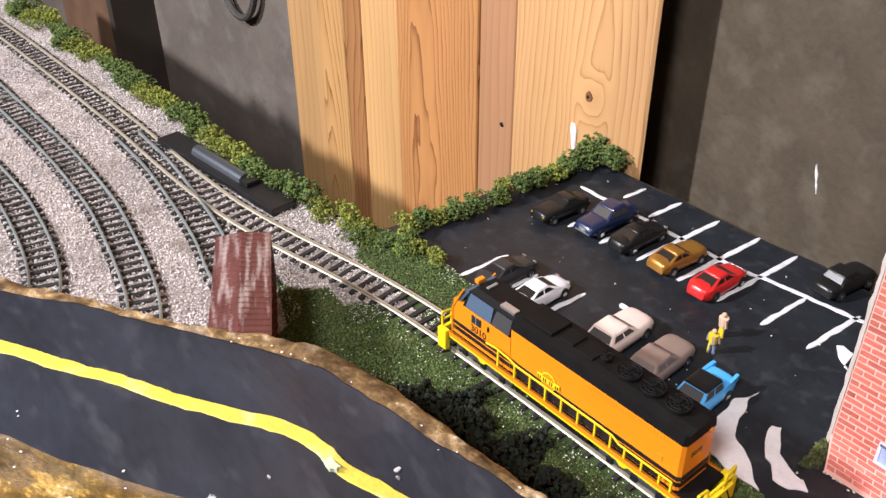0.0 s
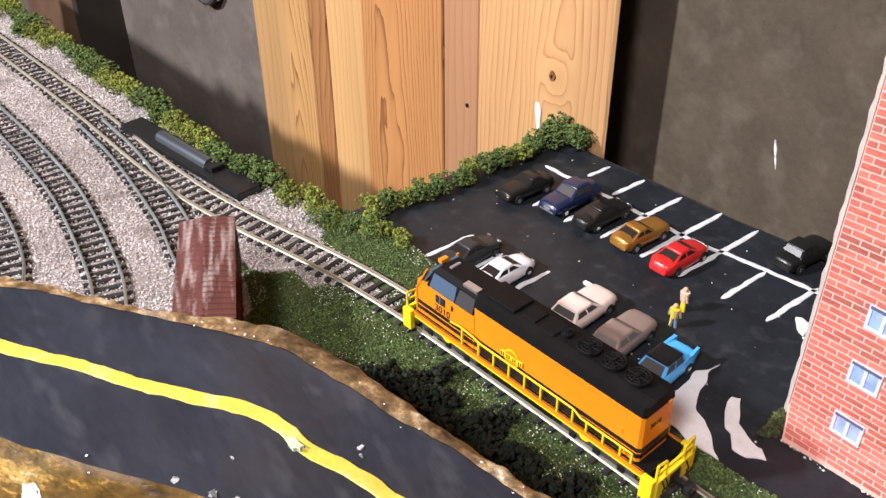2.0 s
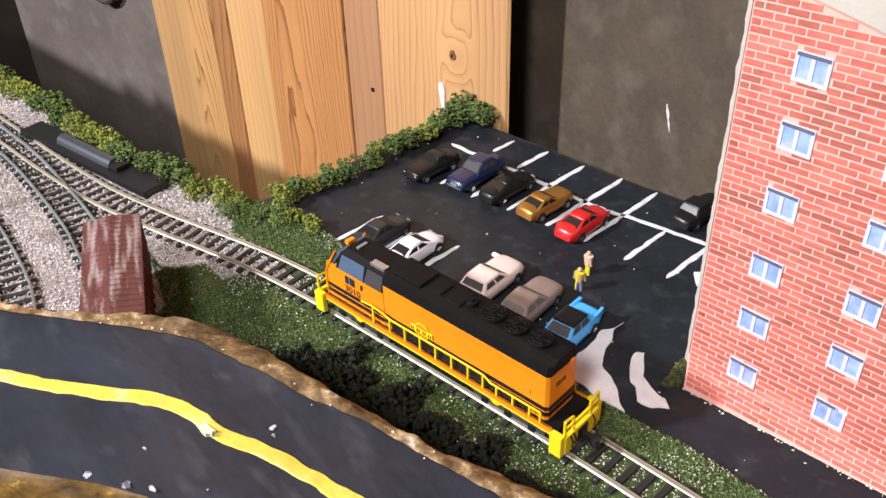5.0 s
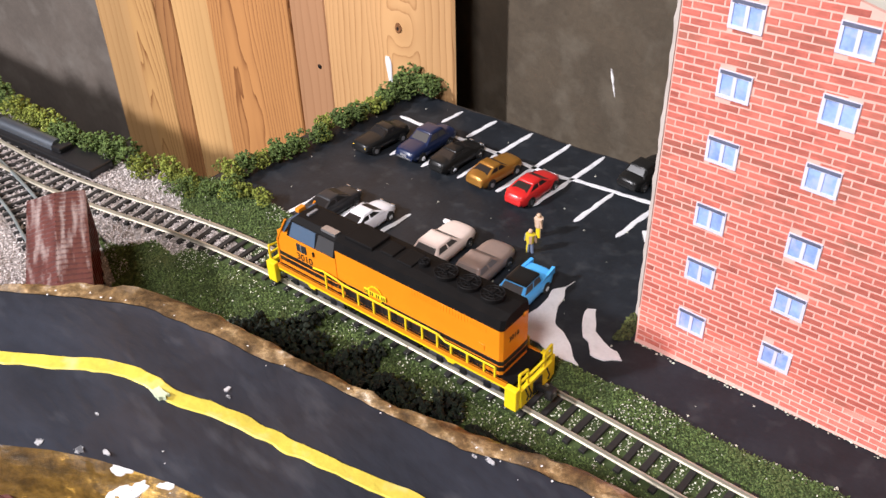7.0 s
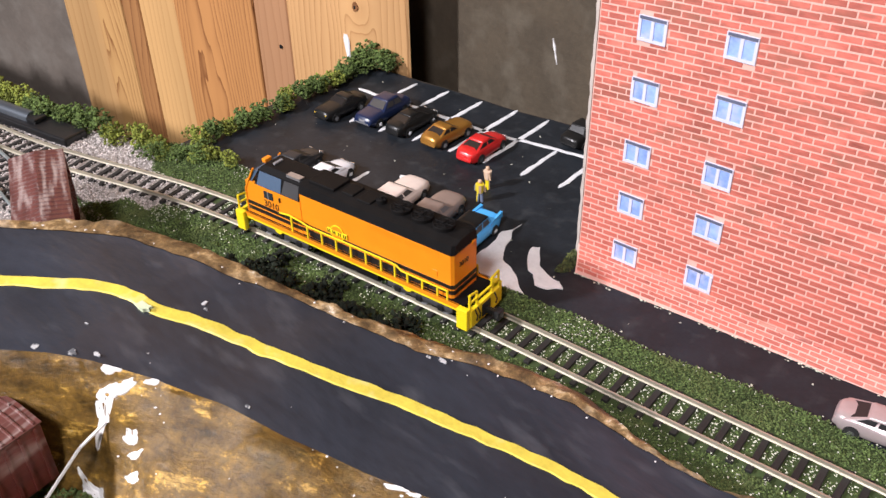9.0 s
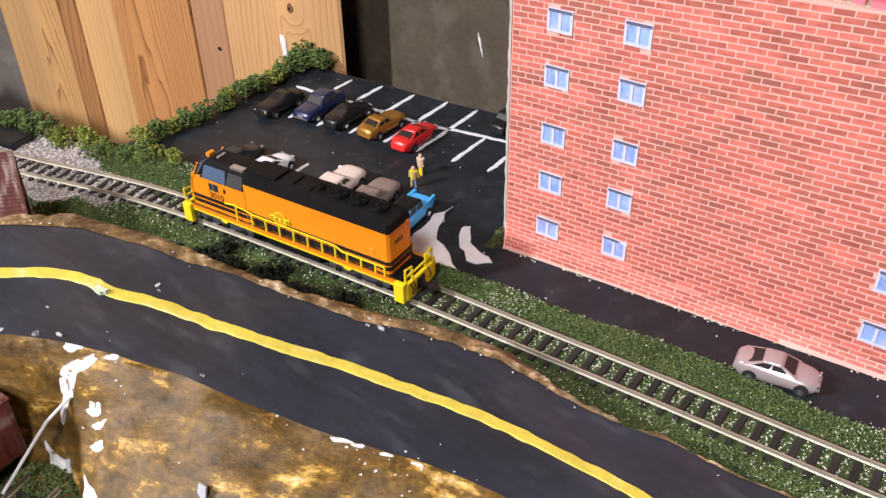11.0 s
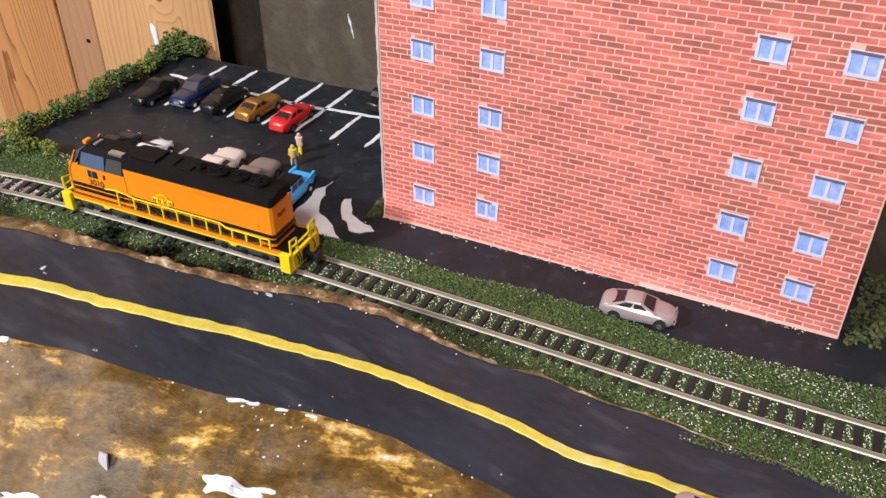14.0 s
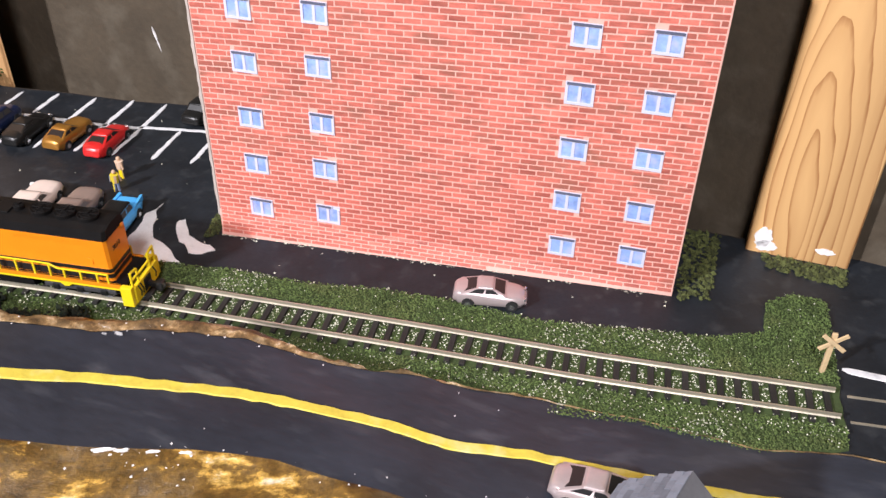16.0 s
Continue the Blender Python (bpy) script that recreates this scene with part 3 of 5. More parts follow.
# ---- brick building ----
MORTAR = mat("brick_mortar", (0.72, 0.41, 0.345), 0.7, vary=0.12, scale=80, bump=0.1)
BRICK = mat("printed_brick", (0.555, 0.145, 0.108), 0.6, vary=0.42, scale=330, fine=1500, bump=0.1, island=0.25, stretch=(0, 0.35), second=((0.30, 0.115, 0.080), 0.52, 0.74, 190))
BRICKPIECE = mat("printed_brick_piece", (0.555, 0.145, 0.108), 0.6, vary=0.42, scale=330, fine=1500, bump=0.1, obj=0.25, stretch=(0, 0.35), second=((0.30, 0.115, 0.080), 0.52, 0.74, 190))
PVC = mat("white_window_frame", (0.60, 0.61, 0.74), 0.5, vary=0.05)
PANE = mat("pale_blue_pane", (0.27, 0.40, 0.78), 0.3, vary=0.35, scale=200, fine=900, bump=0, second=((0.46, 0.50, 0.80), 0.48, 0.72, 260))
ROOFCARD = mat("pale_roof_card", (0.66, 0.64, 0.56), 0.8, vary=0.12, scale=50, second=((0.56, 0.66, 0.42), 0.52, 0.66, 22))
WHITECARD = mat("white_card_edge", (0.46, 0.41, 0.37), 0.85, vary=0.15, scale=120, bump=0.3)
SLATE = mat("slate_blind", (0.105, 0.115, 0.175), 0.5, vary=0.2, scale=200, bump=0)
PINKINK = mat("pink_print", (0.72, 0.16, 0.22), 0.7, vary=0.1)

building = thing("brick_building", "tall card apartment block faced with printed red brick paper", "building")
BX0, BX1, BY = -0.0810, 0.0878, 0.1928
TOP = [(BX0, 0.122), (-0.0566, 0.1172), (-0.014, 0.1075), (0.026, 0.1070), (0.06, 0.112), (BX1, 0.115)]
FLOOR0 = 0.0008
CURL = 0.0045


def foot(x):
    """How far the paper front reaches past the floor before its foot is bent outwards."""
    return 0.0100 * min(1, max(0, (BX1 - x) / (BX1 - BX0)))


def face(x, v, out=0.0):
    """A point of the paper front; its foot curls forward onto the asphalt."""
    h = foot(x)
    f = max(0, CURL - v) * (h + FLOOR0) / (1.02 * (CURL + h))
    return (x + f * 5 * max(0, 0.03 - x), BY - f - out, v + 1.02 * f + out * (f > 0))


bm = bmesh.new()
rows = []
for i in range(57):
    x = BX0 + (BX1 - BX0) * i / 56
    ends = [-foot(x) + (CURL + foot(x)) * k / 4 for k in range(4)] + [CURL + (at(TOP, x) - CURL) * k / 36 for k in range(37)]
    edge = [(0.0007 * noise.noise((v * 150, 1, 1)) if i == 0 else 0) for v in ends]
    front = [face(x + e, v) for v, e in zip(ends, edge)]
    rows.append(front + [(p[0], p[1] + 0.0012, p[2]) for p in front[::-1]])
loft(bm, rows)
part("wall", bm, MORTAR, building, "pink mortar-coloured paper front")
bm = bmesh.new()
loft(bm, [[(BX0 + 0.002, y, FLOOR0), (BX1 - 0.002, y, FLOOR0), (BX1 - 0.002, y, 0.103), (BX0 + 0.002, y, 0.103)] for y in (BY + 0.0014, BY + 0.034)])
part("core", bm, CARD, building, "grey card body")
bm = bmesh.new()
loft(bm, [[(x, y, z - 0.0012 + 0.0008 * noise.noise((x * 60, y * 60, 3))) for x, z in TOP] + [(x, y, z - 0.003) for x, z in TOP[::-1]] for y in (BY + 0.0013, BY + 0.012, BY + 0.023, BY + 0.034)])
roof = part("roof", bm, ROOFCARD, building, "pale printed packing card roof")
for k, (x, w, h) in enumerate(((0.010, 0.0012, 0.006), (0.013, 0.0030, 0.0035), (0.0172, 0.0036, 0.0035), (0.0222, 0.0048, 0.0035), (0.0285, 0.0012, 0.0035))):
    bm = bmesh.new()
    box(bm, x, x + w, BY + 0.006, BY + 0.006 + h, at(TOP, x) - 0.0030, at(TOP, x + w / 2) + 0.0002)
    part("print_bar", bm, PINKINK, roof, "pink printed bar")
# torn white card along the edge and top of the side
bm = bmesh.new()
rows = []
for k in range(40):
    v = 0.1235 * k / 39
    w = 0.0012 + 0.0007 * noise.noise((v * 210, 3, 1))
    rows.append([(BX0 - w, BY + 0.0004, max(v, FLOOR0)), (BX0 + 0.0002, BY - 0.0003, max(v, FLOOR0)), (BX0 + 0.0004, BY + 0.034, max(v, FLOOR0)), (BX0 - w, BY + 0.034, max(v, FLOOR0))])
loft(bm, rows)
part("card_edge", bm, WHITECARD, building, "torn white card edge")
part("parapet", box(bmesh.new(), BX0 - 0.0014, BX0 + 0.0010, BY + 0.0002, BY + 0.034, 0.1190, 0.1240, 0.0004), WHITECARD, building, "white card parapet")

TILT = 0.045


def tilt_z(x):
    return TILT * (x - 0.0437)


WIN_W, WIN_H = 0.0090, 0.0075
COLS = [(-0.0680, (0.0123, 0.0311, 0.0497, 0.0705, 0.0893, 0.1075)), (-0.0417, (0.0142, 0.0333, 0.0515, 0.0724, 0.0908, 0.1085)), (0.0437, (0.0174, 0.0358, 0.0558, 0.0752, 0.0941, 0.1130)), (0.0674, (0.0181, 0.0360, 0.0558, 0.0755, 0.0947, 0.1130))]
SPOTS = []
for c, (wx, tops) in enumerate(COLS):
    for r, zt in enumerate(tops):
        if zt + 0.001 < at(TOP, wx) - 0.001:
            SPOTS.append((c, r, wx + 0.00025, zt - 0.00015))


def brick_mesh(w, h):
    bm = bmesh.new()
    d, t = 0.00008, 0.00010
    a = [bm.verts.new(p) for p in ((0, 0, 0), (w, 0, 0), (w, 0, h), (0, 0, h))]
    b = [bm.verts.new(p) for p in ((d, -t, d), (w - d, -t, d), (w - d, -t, h - d), (d, -t, h - d))]
    bm.faces.new(b)
    for i in range(4):
        bm.faces.new((a[i], a[(i + 1) % 4], b[(i + 1) % 4], b[i]))
    bmesh.ops.recalc_face_normals(bm, faces=bm.faces[:])
    return bm


BW, BH, JOINT = 0.0052, 0.00162, 0.00042
near, far = [], []
row = 0
z = FLOOR0 + 0.0003 - 0.018
while z < 0.124:
    x = BX0 + 0.0006 - (row % 2) * (BW + JOINT) / 2
    while x < BX1 - 0.0008:
        x0, x1 = max(x, BX0 + 0.0006), min(x + BW, BX1 - 0.0005)
        zz = z + tilt_z((x0 + x1) / 2) + 0.00012 * noise.noise((x * 300, z * 300, 0)) + 0.0005 * noise.noise((x * 38, z * 30, 2))
        hh = BH
        ok = x1 - x0 > 0.0012 and zz > 0.0004 - foot(x0) and zz + BH < at(TOP, (x0 + x1) / 2) - 0.0003
        for c, r, wx, zt in SPOTS:
            if ok and zz + BH > zt - WIN_H and zz < zt and x1 > wx and x0 < wx + WIN_W:
                if x0 < wx - 0.001:
                    x1 = wx - 0.0001
                elif x1 > wx + WIN_W + 0.001:
                    x0 = wx + WIN_W + 0.0001
                elif zz + BH > zt + 0.0003:
                    zz, hh = zt + 0.0001, zz + BH - zt - 0.0001
                elif zz < zt - WIN_H - 0.0003:
                    hh = zt - WIN_H - zz - 0.0001
                else:
                    ok = False
        if ok:
            (near if x1 - x0 > BW - 0.0002 and hh == BH and 0.006 < zz < 0.030 else far).append((x0, zz, x1 - x0, hh))
        x += BW + JOINT
    z += BH + JOINT
    row += 1
far += near[300:]
near = near[:300]
bm = bmesh.new()
for x0, zz, w, hh in far:
    d, t = 0.00008, 0.00010
    s = TILT * w
    a = [bm.verts.new(face(*p)) for p in ((x0, zz), (x0 + w, zz + s), (x0 + w, zz + s + hh), (x0, zz + hh))]
    b = [bm.verts.new(face(*p, t)) for p in ((x0 + d, zz + d), (x0 + w - d, zz + s + d), (x0 + w - d, zz + s + hh - d), (x0 + d, zz + hh - d))]
    bm.faces.new(b)
    for i in range(4):
        bm.faces.new((a[i], a[(i + 1) % 4], b[(i + 1) % 4], b[i]))
tagged(part("brickwork", bm, BRICK, building), kind="stuff")
first = None
for x0, zz, w, hh in near:
    if first is None:
        first = part("brick", brick_mesh(BW, BH), BRICKPIECE, building)
        ob = first
    else:
        ob = new("brick", first.data)
        ob.parent = building
    ob.location, ob.rotation_euler = (x0, BY, zz), (0, -TILT, 0)

for c, r, wx, zt in SPOTS:
    win = part("window", box(bmesh.new(), wx, wx + WIN_W, BY - 0.0001, BY + 0.0004, zt - WIN_H, zt), PVC, building)
    clip = 0.0028 if (c, r) == (1, 0) else 0
    bm = bmesh.new()
    for a0, a1, b0, b1 in ((0, WIN_W, -WIN_H, -WIN_H + 0.0009), (0, WIN_W, -0.0012, 0), (0, 0.0009, -WIN_H + 0.0009, -0.0012), (WIN_W - 0.0009, WIN_W, -WIN_H + 0.0009, -0.0012), (WIN_W / 2 - 0.0005, WIN_W / 2 + 0.0005, -WIN_H + 0.0009, -0.0012)):
        box(bm, wx + a0, wx + a1 - (clip if b1 == 0 else 0), BY - 0.00045, BY - 0.0001, zt + b0, zt + b1)
    part("window_frame", bm, PVC, win)
    for k in range(2):
        p0 = wx + 0.0009 + k * (WIN_W / 2 - 0.0004)
        part("pane", box(bmesh.new(), p0, p0 + WIN_W / 2 - 0.0014, BY - 0.0002, BY - 0.0001, zt - WIN_H + 0.0009, zt - 0.0012), PANE, win)
    part("blind", box(bmesh.new(), wx + 0.0004, wx + WIN_W - 0.0003 - clip, BY - 0.0006, BY - 0.0001, zt - 0.0010, zt - 0.0001), SLATE, win, "slate-blue blind along the top")

# ---- railway track ----
RAIL = mat("nickel_rail", (0.49, 0.45, 0.355), 0.42, metal=0.6, vary=0.2, scale=90, bump=0.05)
TIE = mat("black_tie", (0.016, 0.015, 0.014), 0.7, vary=0.4, scale=300, bump=0.3, obj=0.3)
GAUGE, RAILTOP = 0.0108, 0.0036
tie_mesh = box(bmesh.new(), -0.00095, 0.00095, -0.0080, 0.0080, 0.0006, 0.0021, 0.0002)
tie_first = []


SILVER = mat("bright_rail", (0.42, 0.47, 0.47), 0.35, metal=0.75, vary=0.2, scale=90, bump=0.05)


def track(pts, label, drop_from=9.0, metal=RAIL):
    tr = thing("railway_track", label, "railway track")
    line = curve(pts, 0.0026)
    sd = sides(line)
    for s in (-1, 1):
        rings = []
        for p, n in zip(line, sd):
            c = p + n * (s * GAUGE / 2)
            rings.append([(c.x + n.x * a, c.y + n.y * a, z) for a, z in ((-0.00055, 0.0021), (0.00055, 0.0021), (0.00014, 0.0024), (0.00026, 0.0031), (0.00026, RAILTOP), (-0.00026, RAILTOP), (-0.00026, 0.0031), (-0.00014, 0.0024))])
        part("rail", loft(bmesh.new(), rings), metal, tr)
    for i in range(1, len(line) - 1, 2):
        if line[i].x > drop_from:
            break
        if not tie_first:
            tie_first.append(part("tie", tie_mesh, TIE, tr))
            ob = tie_first[0]
        else:
            ob = new("tie", tie_first[0].data)
            ob.parent = tr
        ob.location, ob.rotation_euler = line[i], (0, 0, math.atan2(-sd[i].x, sd[i].y) + random.uniform(-0.03, 0.03))
    return line


MAIN = [(-0.76, 0.060), (-0.66, 0.078), (-0.57, 0.0885), (-0.49, 0.0955), (-0.41, 0.1015), (-0.35, 0.1045), (-0.305, 0.1085), (-0.27, 0.1155), (-0.243, 0.1225), (-0.215, 0.1290), (-0.185, 0.1335), (-0.15, 0.1370), (-0.11, 0.1402), (-0.075, 0.1425), (-0.04, 0.1440), (0.01, 0.1462), (0.06, 0.1478), (0.10, 0.1502), (0.141, 0.1530)]
main_line = track(MAIN, "straight and curving model track with black ties through grass")
second_line = track([(-0.74, 0.018), (-0.62, 0.045), (-0.54, 0.056), (-0.468, 0.0620), (-0.398, 0.0668), (-0.345, 0.0675), (-0.315, 0.0652), (-0.28, 0.0605), (-0.26, 0.0560), (-0.235, 0.046), (-0.205, 0.028)], "curved yard track running under the road", metal=SILVER)
third_line = track([(-0.70, -0.045), (-0.58, 0.0), (-0.48, 0.025), (-0.42, 0.034), (-0.372, 0.0382), (-0.338, 0.0378), (-0.31, 0.0352), (-0.290, 0.0305), (-0.265, 0.020), (-0.24, 0.005)], "curved yard track curling under the road", metal=SILVER)
branch_line = track([(-0.395, 0.0985), (-0.36, 0.0990), (-0.325, 0.0968), (-0.29, 0.0930), (-0.262, 0.0875), (-0.238, 0.0865), (-0.205, 0.0700)], "turnout branch track leading to the boxcar", metal=SILVER)
crossing = thing("crossing_rails", "rails sunk in the asphalt of the level crossing", "railway track")
for s in (-1, 1):
    bm = bmesh.new()
    loft(bm, [[(x, 0.153 + 0.085 * (x - 0.141) + s * GAUGE / 2 + a, z) for a, z in ((-0.0004, 0.0002), (0.0004, 0.0002), (0.0004, 0.0009), (-0.0004, 0.0009))] for x in (0.142, 0.24, 0.36, 0.46)])
    part("rail", bm, RAIL, crossing)

switch = thing("switch_machine", "flat black track switch machine with a steel bar", "switch machine", pose(-0.335, 0.1195, 0.0008, 0, 0, 8.5))
part("case", box(bmesh.new(), -0.046, 0.046, -0.0058, 0.0058, 0, 0.004, 0.0008), BLACK, switch)
bm = bmesh.new()
loft(bm, [[(x, 0.0004 + 0.0034 * math.cos(a), 0.0036 + 0.0038 * math.sin(a)) for a in [k * math.pi / 10 for k in range(11)]] for x in (-0.020, -0.0195, 0.0175, 0.018)])
smooth(part("motor_cover", bm, mat("dark_gloss_cover", (0.24, 0.27, 0.31), 0.28, metal=0.85, vary=0.1, bump=0.02), switch, "glossy half-round motor cover"))
part("terminal_block", box(bmesh.new(), 0.018, 0.024, -0.003, 0.0036, 0.004, 0.0062, 0.0005), BLACK, switch)

# ---- turf, ballast, shrubs ----
TURF = mat("turf_tufts", (0.088, 0.132, 0.038), 0.95, vary=0.45, scale=110, bump=0, island=0.55, second=((0.115, 0.135, 0.045), 0.52, 0.75, 60))
FLECK = mat("pale_flecks", (0.60, 0.61, 0.50), 0.9, vary=0.2, bump=0, island=0.3)
STONE = mat("ballast_stones", (0.58, 0.53, 0.51), 0.95, vary=0.25, scale=30, bump=0, island=0.40, second=((0.26, 0.21, 0.17), 0.56, 0.74, 55))
LEAF = mat("bush_leaves", (0.085, 0.130, 0.030), 0.9, vary=0.3, scale=60, bump=0, island=0.5, obj=0.0)
LEAF2 = mat("bush_leaves_light", (0.17, 0.20, 0.030), 0.9, vary=0.3, scale=60, bump=0, island=0.5)
# near-black: the embankment's shade is put into the leaf colour
SHADELEAF = mat("shade_black_leaves", (0.007, 0.012, 0.005), 0.95, vary=0.3, scale=60, bump=0, island=0.6)
rs = np.random.RandomState(4)


def grains(centres, lo, hi, flatten=0.8):
    """Many little eight-sided clumps in one mesh."""
    n = len(centres)
    c = np.asarray(centres, float).reshape(n, 1, 3)
    unit = np.array([(1, 0, 0), (0, 1, 0), (-1, 0, 0), (0, -1, 0), (0, 0, 1), (0, 0, -1)], float)
    v = np.repeat(unit[None], n, 0) * rs.uniform(0.6, 1.3, (n, 6, 1))
    a = rs.uniform(0, 6.28, n)
    x = v[..., 0] * np.cos(a)[:, None] - v[..., 1] * np.sin(a)[:, None]
    y = v[..., 0] * np.sin(a)[:, None] + v[..., 1] * np.cos(a)[:, None]
    tip = rs.uniform(-0.5, 0.5, (n, 1))
    v = np.stack([x + tip * v[..., 2], y - tip * v[..., 2], v[..., 2] * flatten], -1) * rs.uniform(lo, hi, (n, 1, 1)) + c
    tri = np.array([(0, 1, 4), (1, 2, 4), (2, 3, 4), (3, 0, 4), (1, 0, 5), (2, 1, 5), (3, 2, 5), (0, 3, 5)])
    f = (tri[None] + 6 * np.arange(n)[:, None, None]).reshape(-1, 3)
    me = bpy.data.meshes.new("grains")
    me.from_pydata(v.reshape(-1, 3).tolist(), [], f.tolist())
    return me


def scatter(poly, n, z0, z1, keep=lambda x, y: True):
    xs, ys = [p[0] for p in poly], [p[1] for p in poly]
    out = []
    while len(out) < n:
        x, y = rs.uniform(min(xs), max(xs)), rs.uniform(min(ys), max(ys))
        if inside(x, y, poly) and keep(x, y):
            out.append((x, y, rs.uniform(z0, z1)))
    return out


def sunk(pts):
    """Between the rails the scatter lies low, so that the ties show."""
    return [(x, y, 0.0009 if abs(y - main_y(x)) < 0.0085 else z) for x, y, z in pts]


def stuff(name, me, material, label, category):
    me.materials.append(material)
    ob = new(name, me)
    return tagged(ob, label, category, kind="stuff")


def main_y(x):
    return at(MAIN, x)


def off_rails(x, y):
    d = abs(y - main_y(x))
    return abs(d - GAUGE / 2) > 0.0009 and (d > 0.0088 or rs.rand() < 0.22)


def between_ties(line, x0, x1, n, z0, z1, half=0.0046):
    """Points in the gaps between one tie and the next."""
    sd, out = sides(line), []
    for i in range(2, len(line) - 1, 2):
        if x0 < line[i].x < x1:
            d = (line[i + 1] - line[i - 1]) / 2
            for k in range(n):
                p = line[i] + d * rs.uniform(-0.5, 0.5) + sd[i] * rs.uniform(-half, half)
                out.append((p.x, p.y, rs.uniform(z0, z1)))
    return out


def fleck_here(x, y):
    d = y - main_y(x)
    return abs(d) > 0.0075 and (noise.noise((x * 45, y * 45, 9)) > 0.25 or (-0.016 < d < 0 and rs.rand() < 0.35) or rs.rand() < 0.06)


stuff("turf", grains(sunk(scatter(GRASS, 112000, 0.0008, 0.0024, off_rails)) + between_ties(main_line, -0.18, 0.14, 30, 0.0009, 0.0015), 0.00015, 0.00045), TURF, "fine green model turf beside the track", "grass")
stuff("turf_flecks", grains(scatter(GRASS, 2900, 0.0020, 0.0027, fleck_here) + between_ties(main_line, -0.2, 0.14, 24, 0.0015, 0.0021), 0.00014, 0.00036), FLECK, "pale ballast flecks in the turf", "gravel")
YARDVIEW = [(-0.66, 0.111), (-0.60, 0.113), (-0.47, 0.123), (-0.37, 0.130), (-0.29, 0.137), (-0.262, 0.146), (-0.243, 0.133), (-0.210, 0.1330), (-0.1830, 0.1295), (-0.2160, 0.1240), (-0.2200, 0.1130), (-0.2320, 0.1140), (-0.2370, 0.1060), (-0.2450, 0.1010), (-0.2580, 0.1040), (-0.225, 0.10), (-0.215, 0.07), (-0.20, 0.05), (-0.23, 0.02), (-0.30, 0.0), (-0.42, 0.01), (-0.56, 0.03), (-0.66, 0.06)]
LINES = [[(p.x, p.y) for p in l[::3]] for l in (main_line, second_line, third_line, branch_line)]


def clear_of_rails(x, y):
    for l in LINES:
        a = np.array(l)
        d = math.sqrt(((a - (x, y)) ** 2).sum(1).min())
        if abs(d - GAUGE / 2) < 0.0010 or (d < 0.0085 and rs.rand() < 0.42):
            return False
    return True


stuff("ballast", grains(scatter(YARDVIEW, 70000, 0.0008, 0.0017, clear_of_rails) + [p for l in (main_line, second_line, third_line, branch_line) for p in between_ties(l, -0.66, -0.21, 40, 0.0015, 0.0023, 0.0078)], 0.0002, 0.00052), STONE, "loose pale grey ballast stones in the yard", "gravel")

# a wide band of blackened shrubs stands in for the embankment's shadow
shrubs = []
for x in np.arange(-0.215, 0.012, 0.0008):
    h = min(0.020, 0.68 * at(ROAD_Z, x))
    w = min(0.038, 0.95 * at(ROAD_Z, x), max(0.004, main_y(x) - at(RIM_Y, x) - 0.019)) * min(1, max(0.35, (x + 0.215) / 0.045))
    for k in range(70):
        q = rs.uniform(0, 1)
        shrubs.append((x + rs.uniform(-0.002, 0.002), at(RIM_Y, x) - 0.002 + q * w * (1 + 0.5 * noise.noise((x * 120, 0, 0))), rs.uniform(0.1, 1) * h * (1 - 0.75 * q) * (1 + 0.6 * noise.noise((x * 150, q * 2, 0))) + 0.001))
stuff("bank_shrubs", grains(shrubs, 0.0005, 0.0013, 1.0), SHADELEAF, "near-black shrubs deepening the shade at the foot of the embankment", "shrub")
MOSS = [[(0.089, 0.191), (0.1005, 0.193), (0.1035, 0.2345), (0.091, 0.2335)], [(0.120, 0.218), (0.146, 0.214), (0.148, 0.224), (0.118, 0.226)], [(-0.0805, 0.1785), (-0.0775, 0.1815), (-0.0785, 0.1925), (-0.0825, 0.1925)]]
moss = []
for poly in MOSS:
    moss += scatter(poly, 420, 0.0005, 0.0013)
stuff("moss", grains(moss, 0.0006, 0.0013), mat("moss_clumps", (0.06, 0.07, 0.02), 0.95, vary=0.3, bump=0, island=0.6), "brown-green moss patches on the asphalt", "moss")
chips = []
for k in range(20):
    x = rs.uniform(-0.2, 0.06)
    y = at(LOWER_Y, x) + (abs(rs.normal(0, 0.004)) if rs.rand() < 0.6 else rs.uniform(0, 0.05))
    if y < at(INNER_Y, x):
        chips.append((x, y, road_z(x, y) + 0.0002))
for k in range(36):
    x = rs.uniform(-0.18, 0.0)
    chips.append((x + 0.13, at(LOWER_Y, x + 0.13) + rs.normal(0, 0.0012), road_z(x + 0.13, at(LOWER_Y, x + 0.13)) + 0.0002))
    chips.append((x, at(INNER_Y, x) + rs.uniform(-0.002, 0.003), road_z(x, at(INNER_Y, x)) + 0.0006))
stuff("plaster_chips", grains(chips, 0.00012, 0.00042, 0.25), PLASTER, "white plaster chips scattered on the road", "debris")
crumbs = [(x, y, 0.0008) for x, y, z in scatter([(p[0], p[1]) for p in LOT[:1]] + [(-0.08, 0.165), (0.13, 0.19), (0.08, 0.19), (-0.08, 0.26), (-0.25, 0.26)], 90, 0, 1)]
for k in range(230):
    q = GRASS[:16]
    x = rs.uniform(-0.22, 0.10)
    crumbs.append((x, at(q, x) + rs.normal(0, 0.0008), 0.0012))
for k in range(240):
    x = rs.uniform(BX0, BX1)
    if noise.noise((x * 90, 0, 6)) > -0.1:
        p = face(x, -foot(x))
        crumbs.append((p[0], p[1] - abs(rs.normal(0, 0.0007)) + 0.0002, 0.0009))
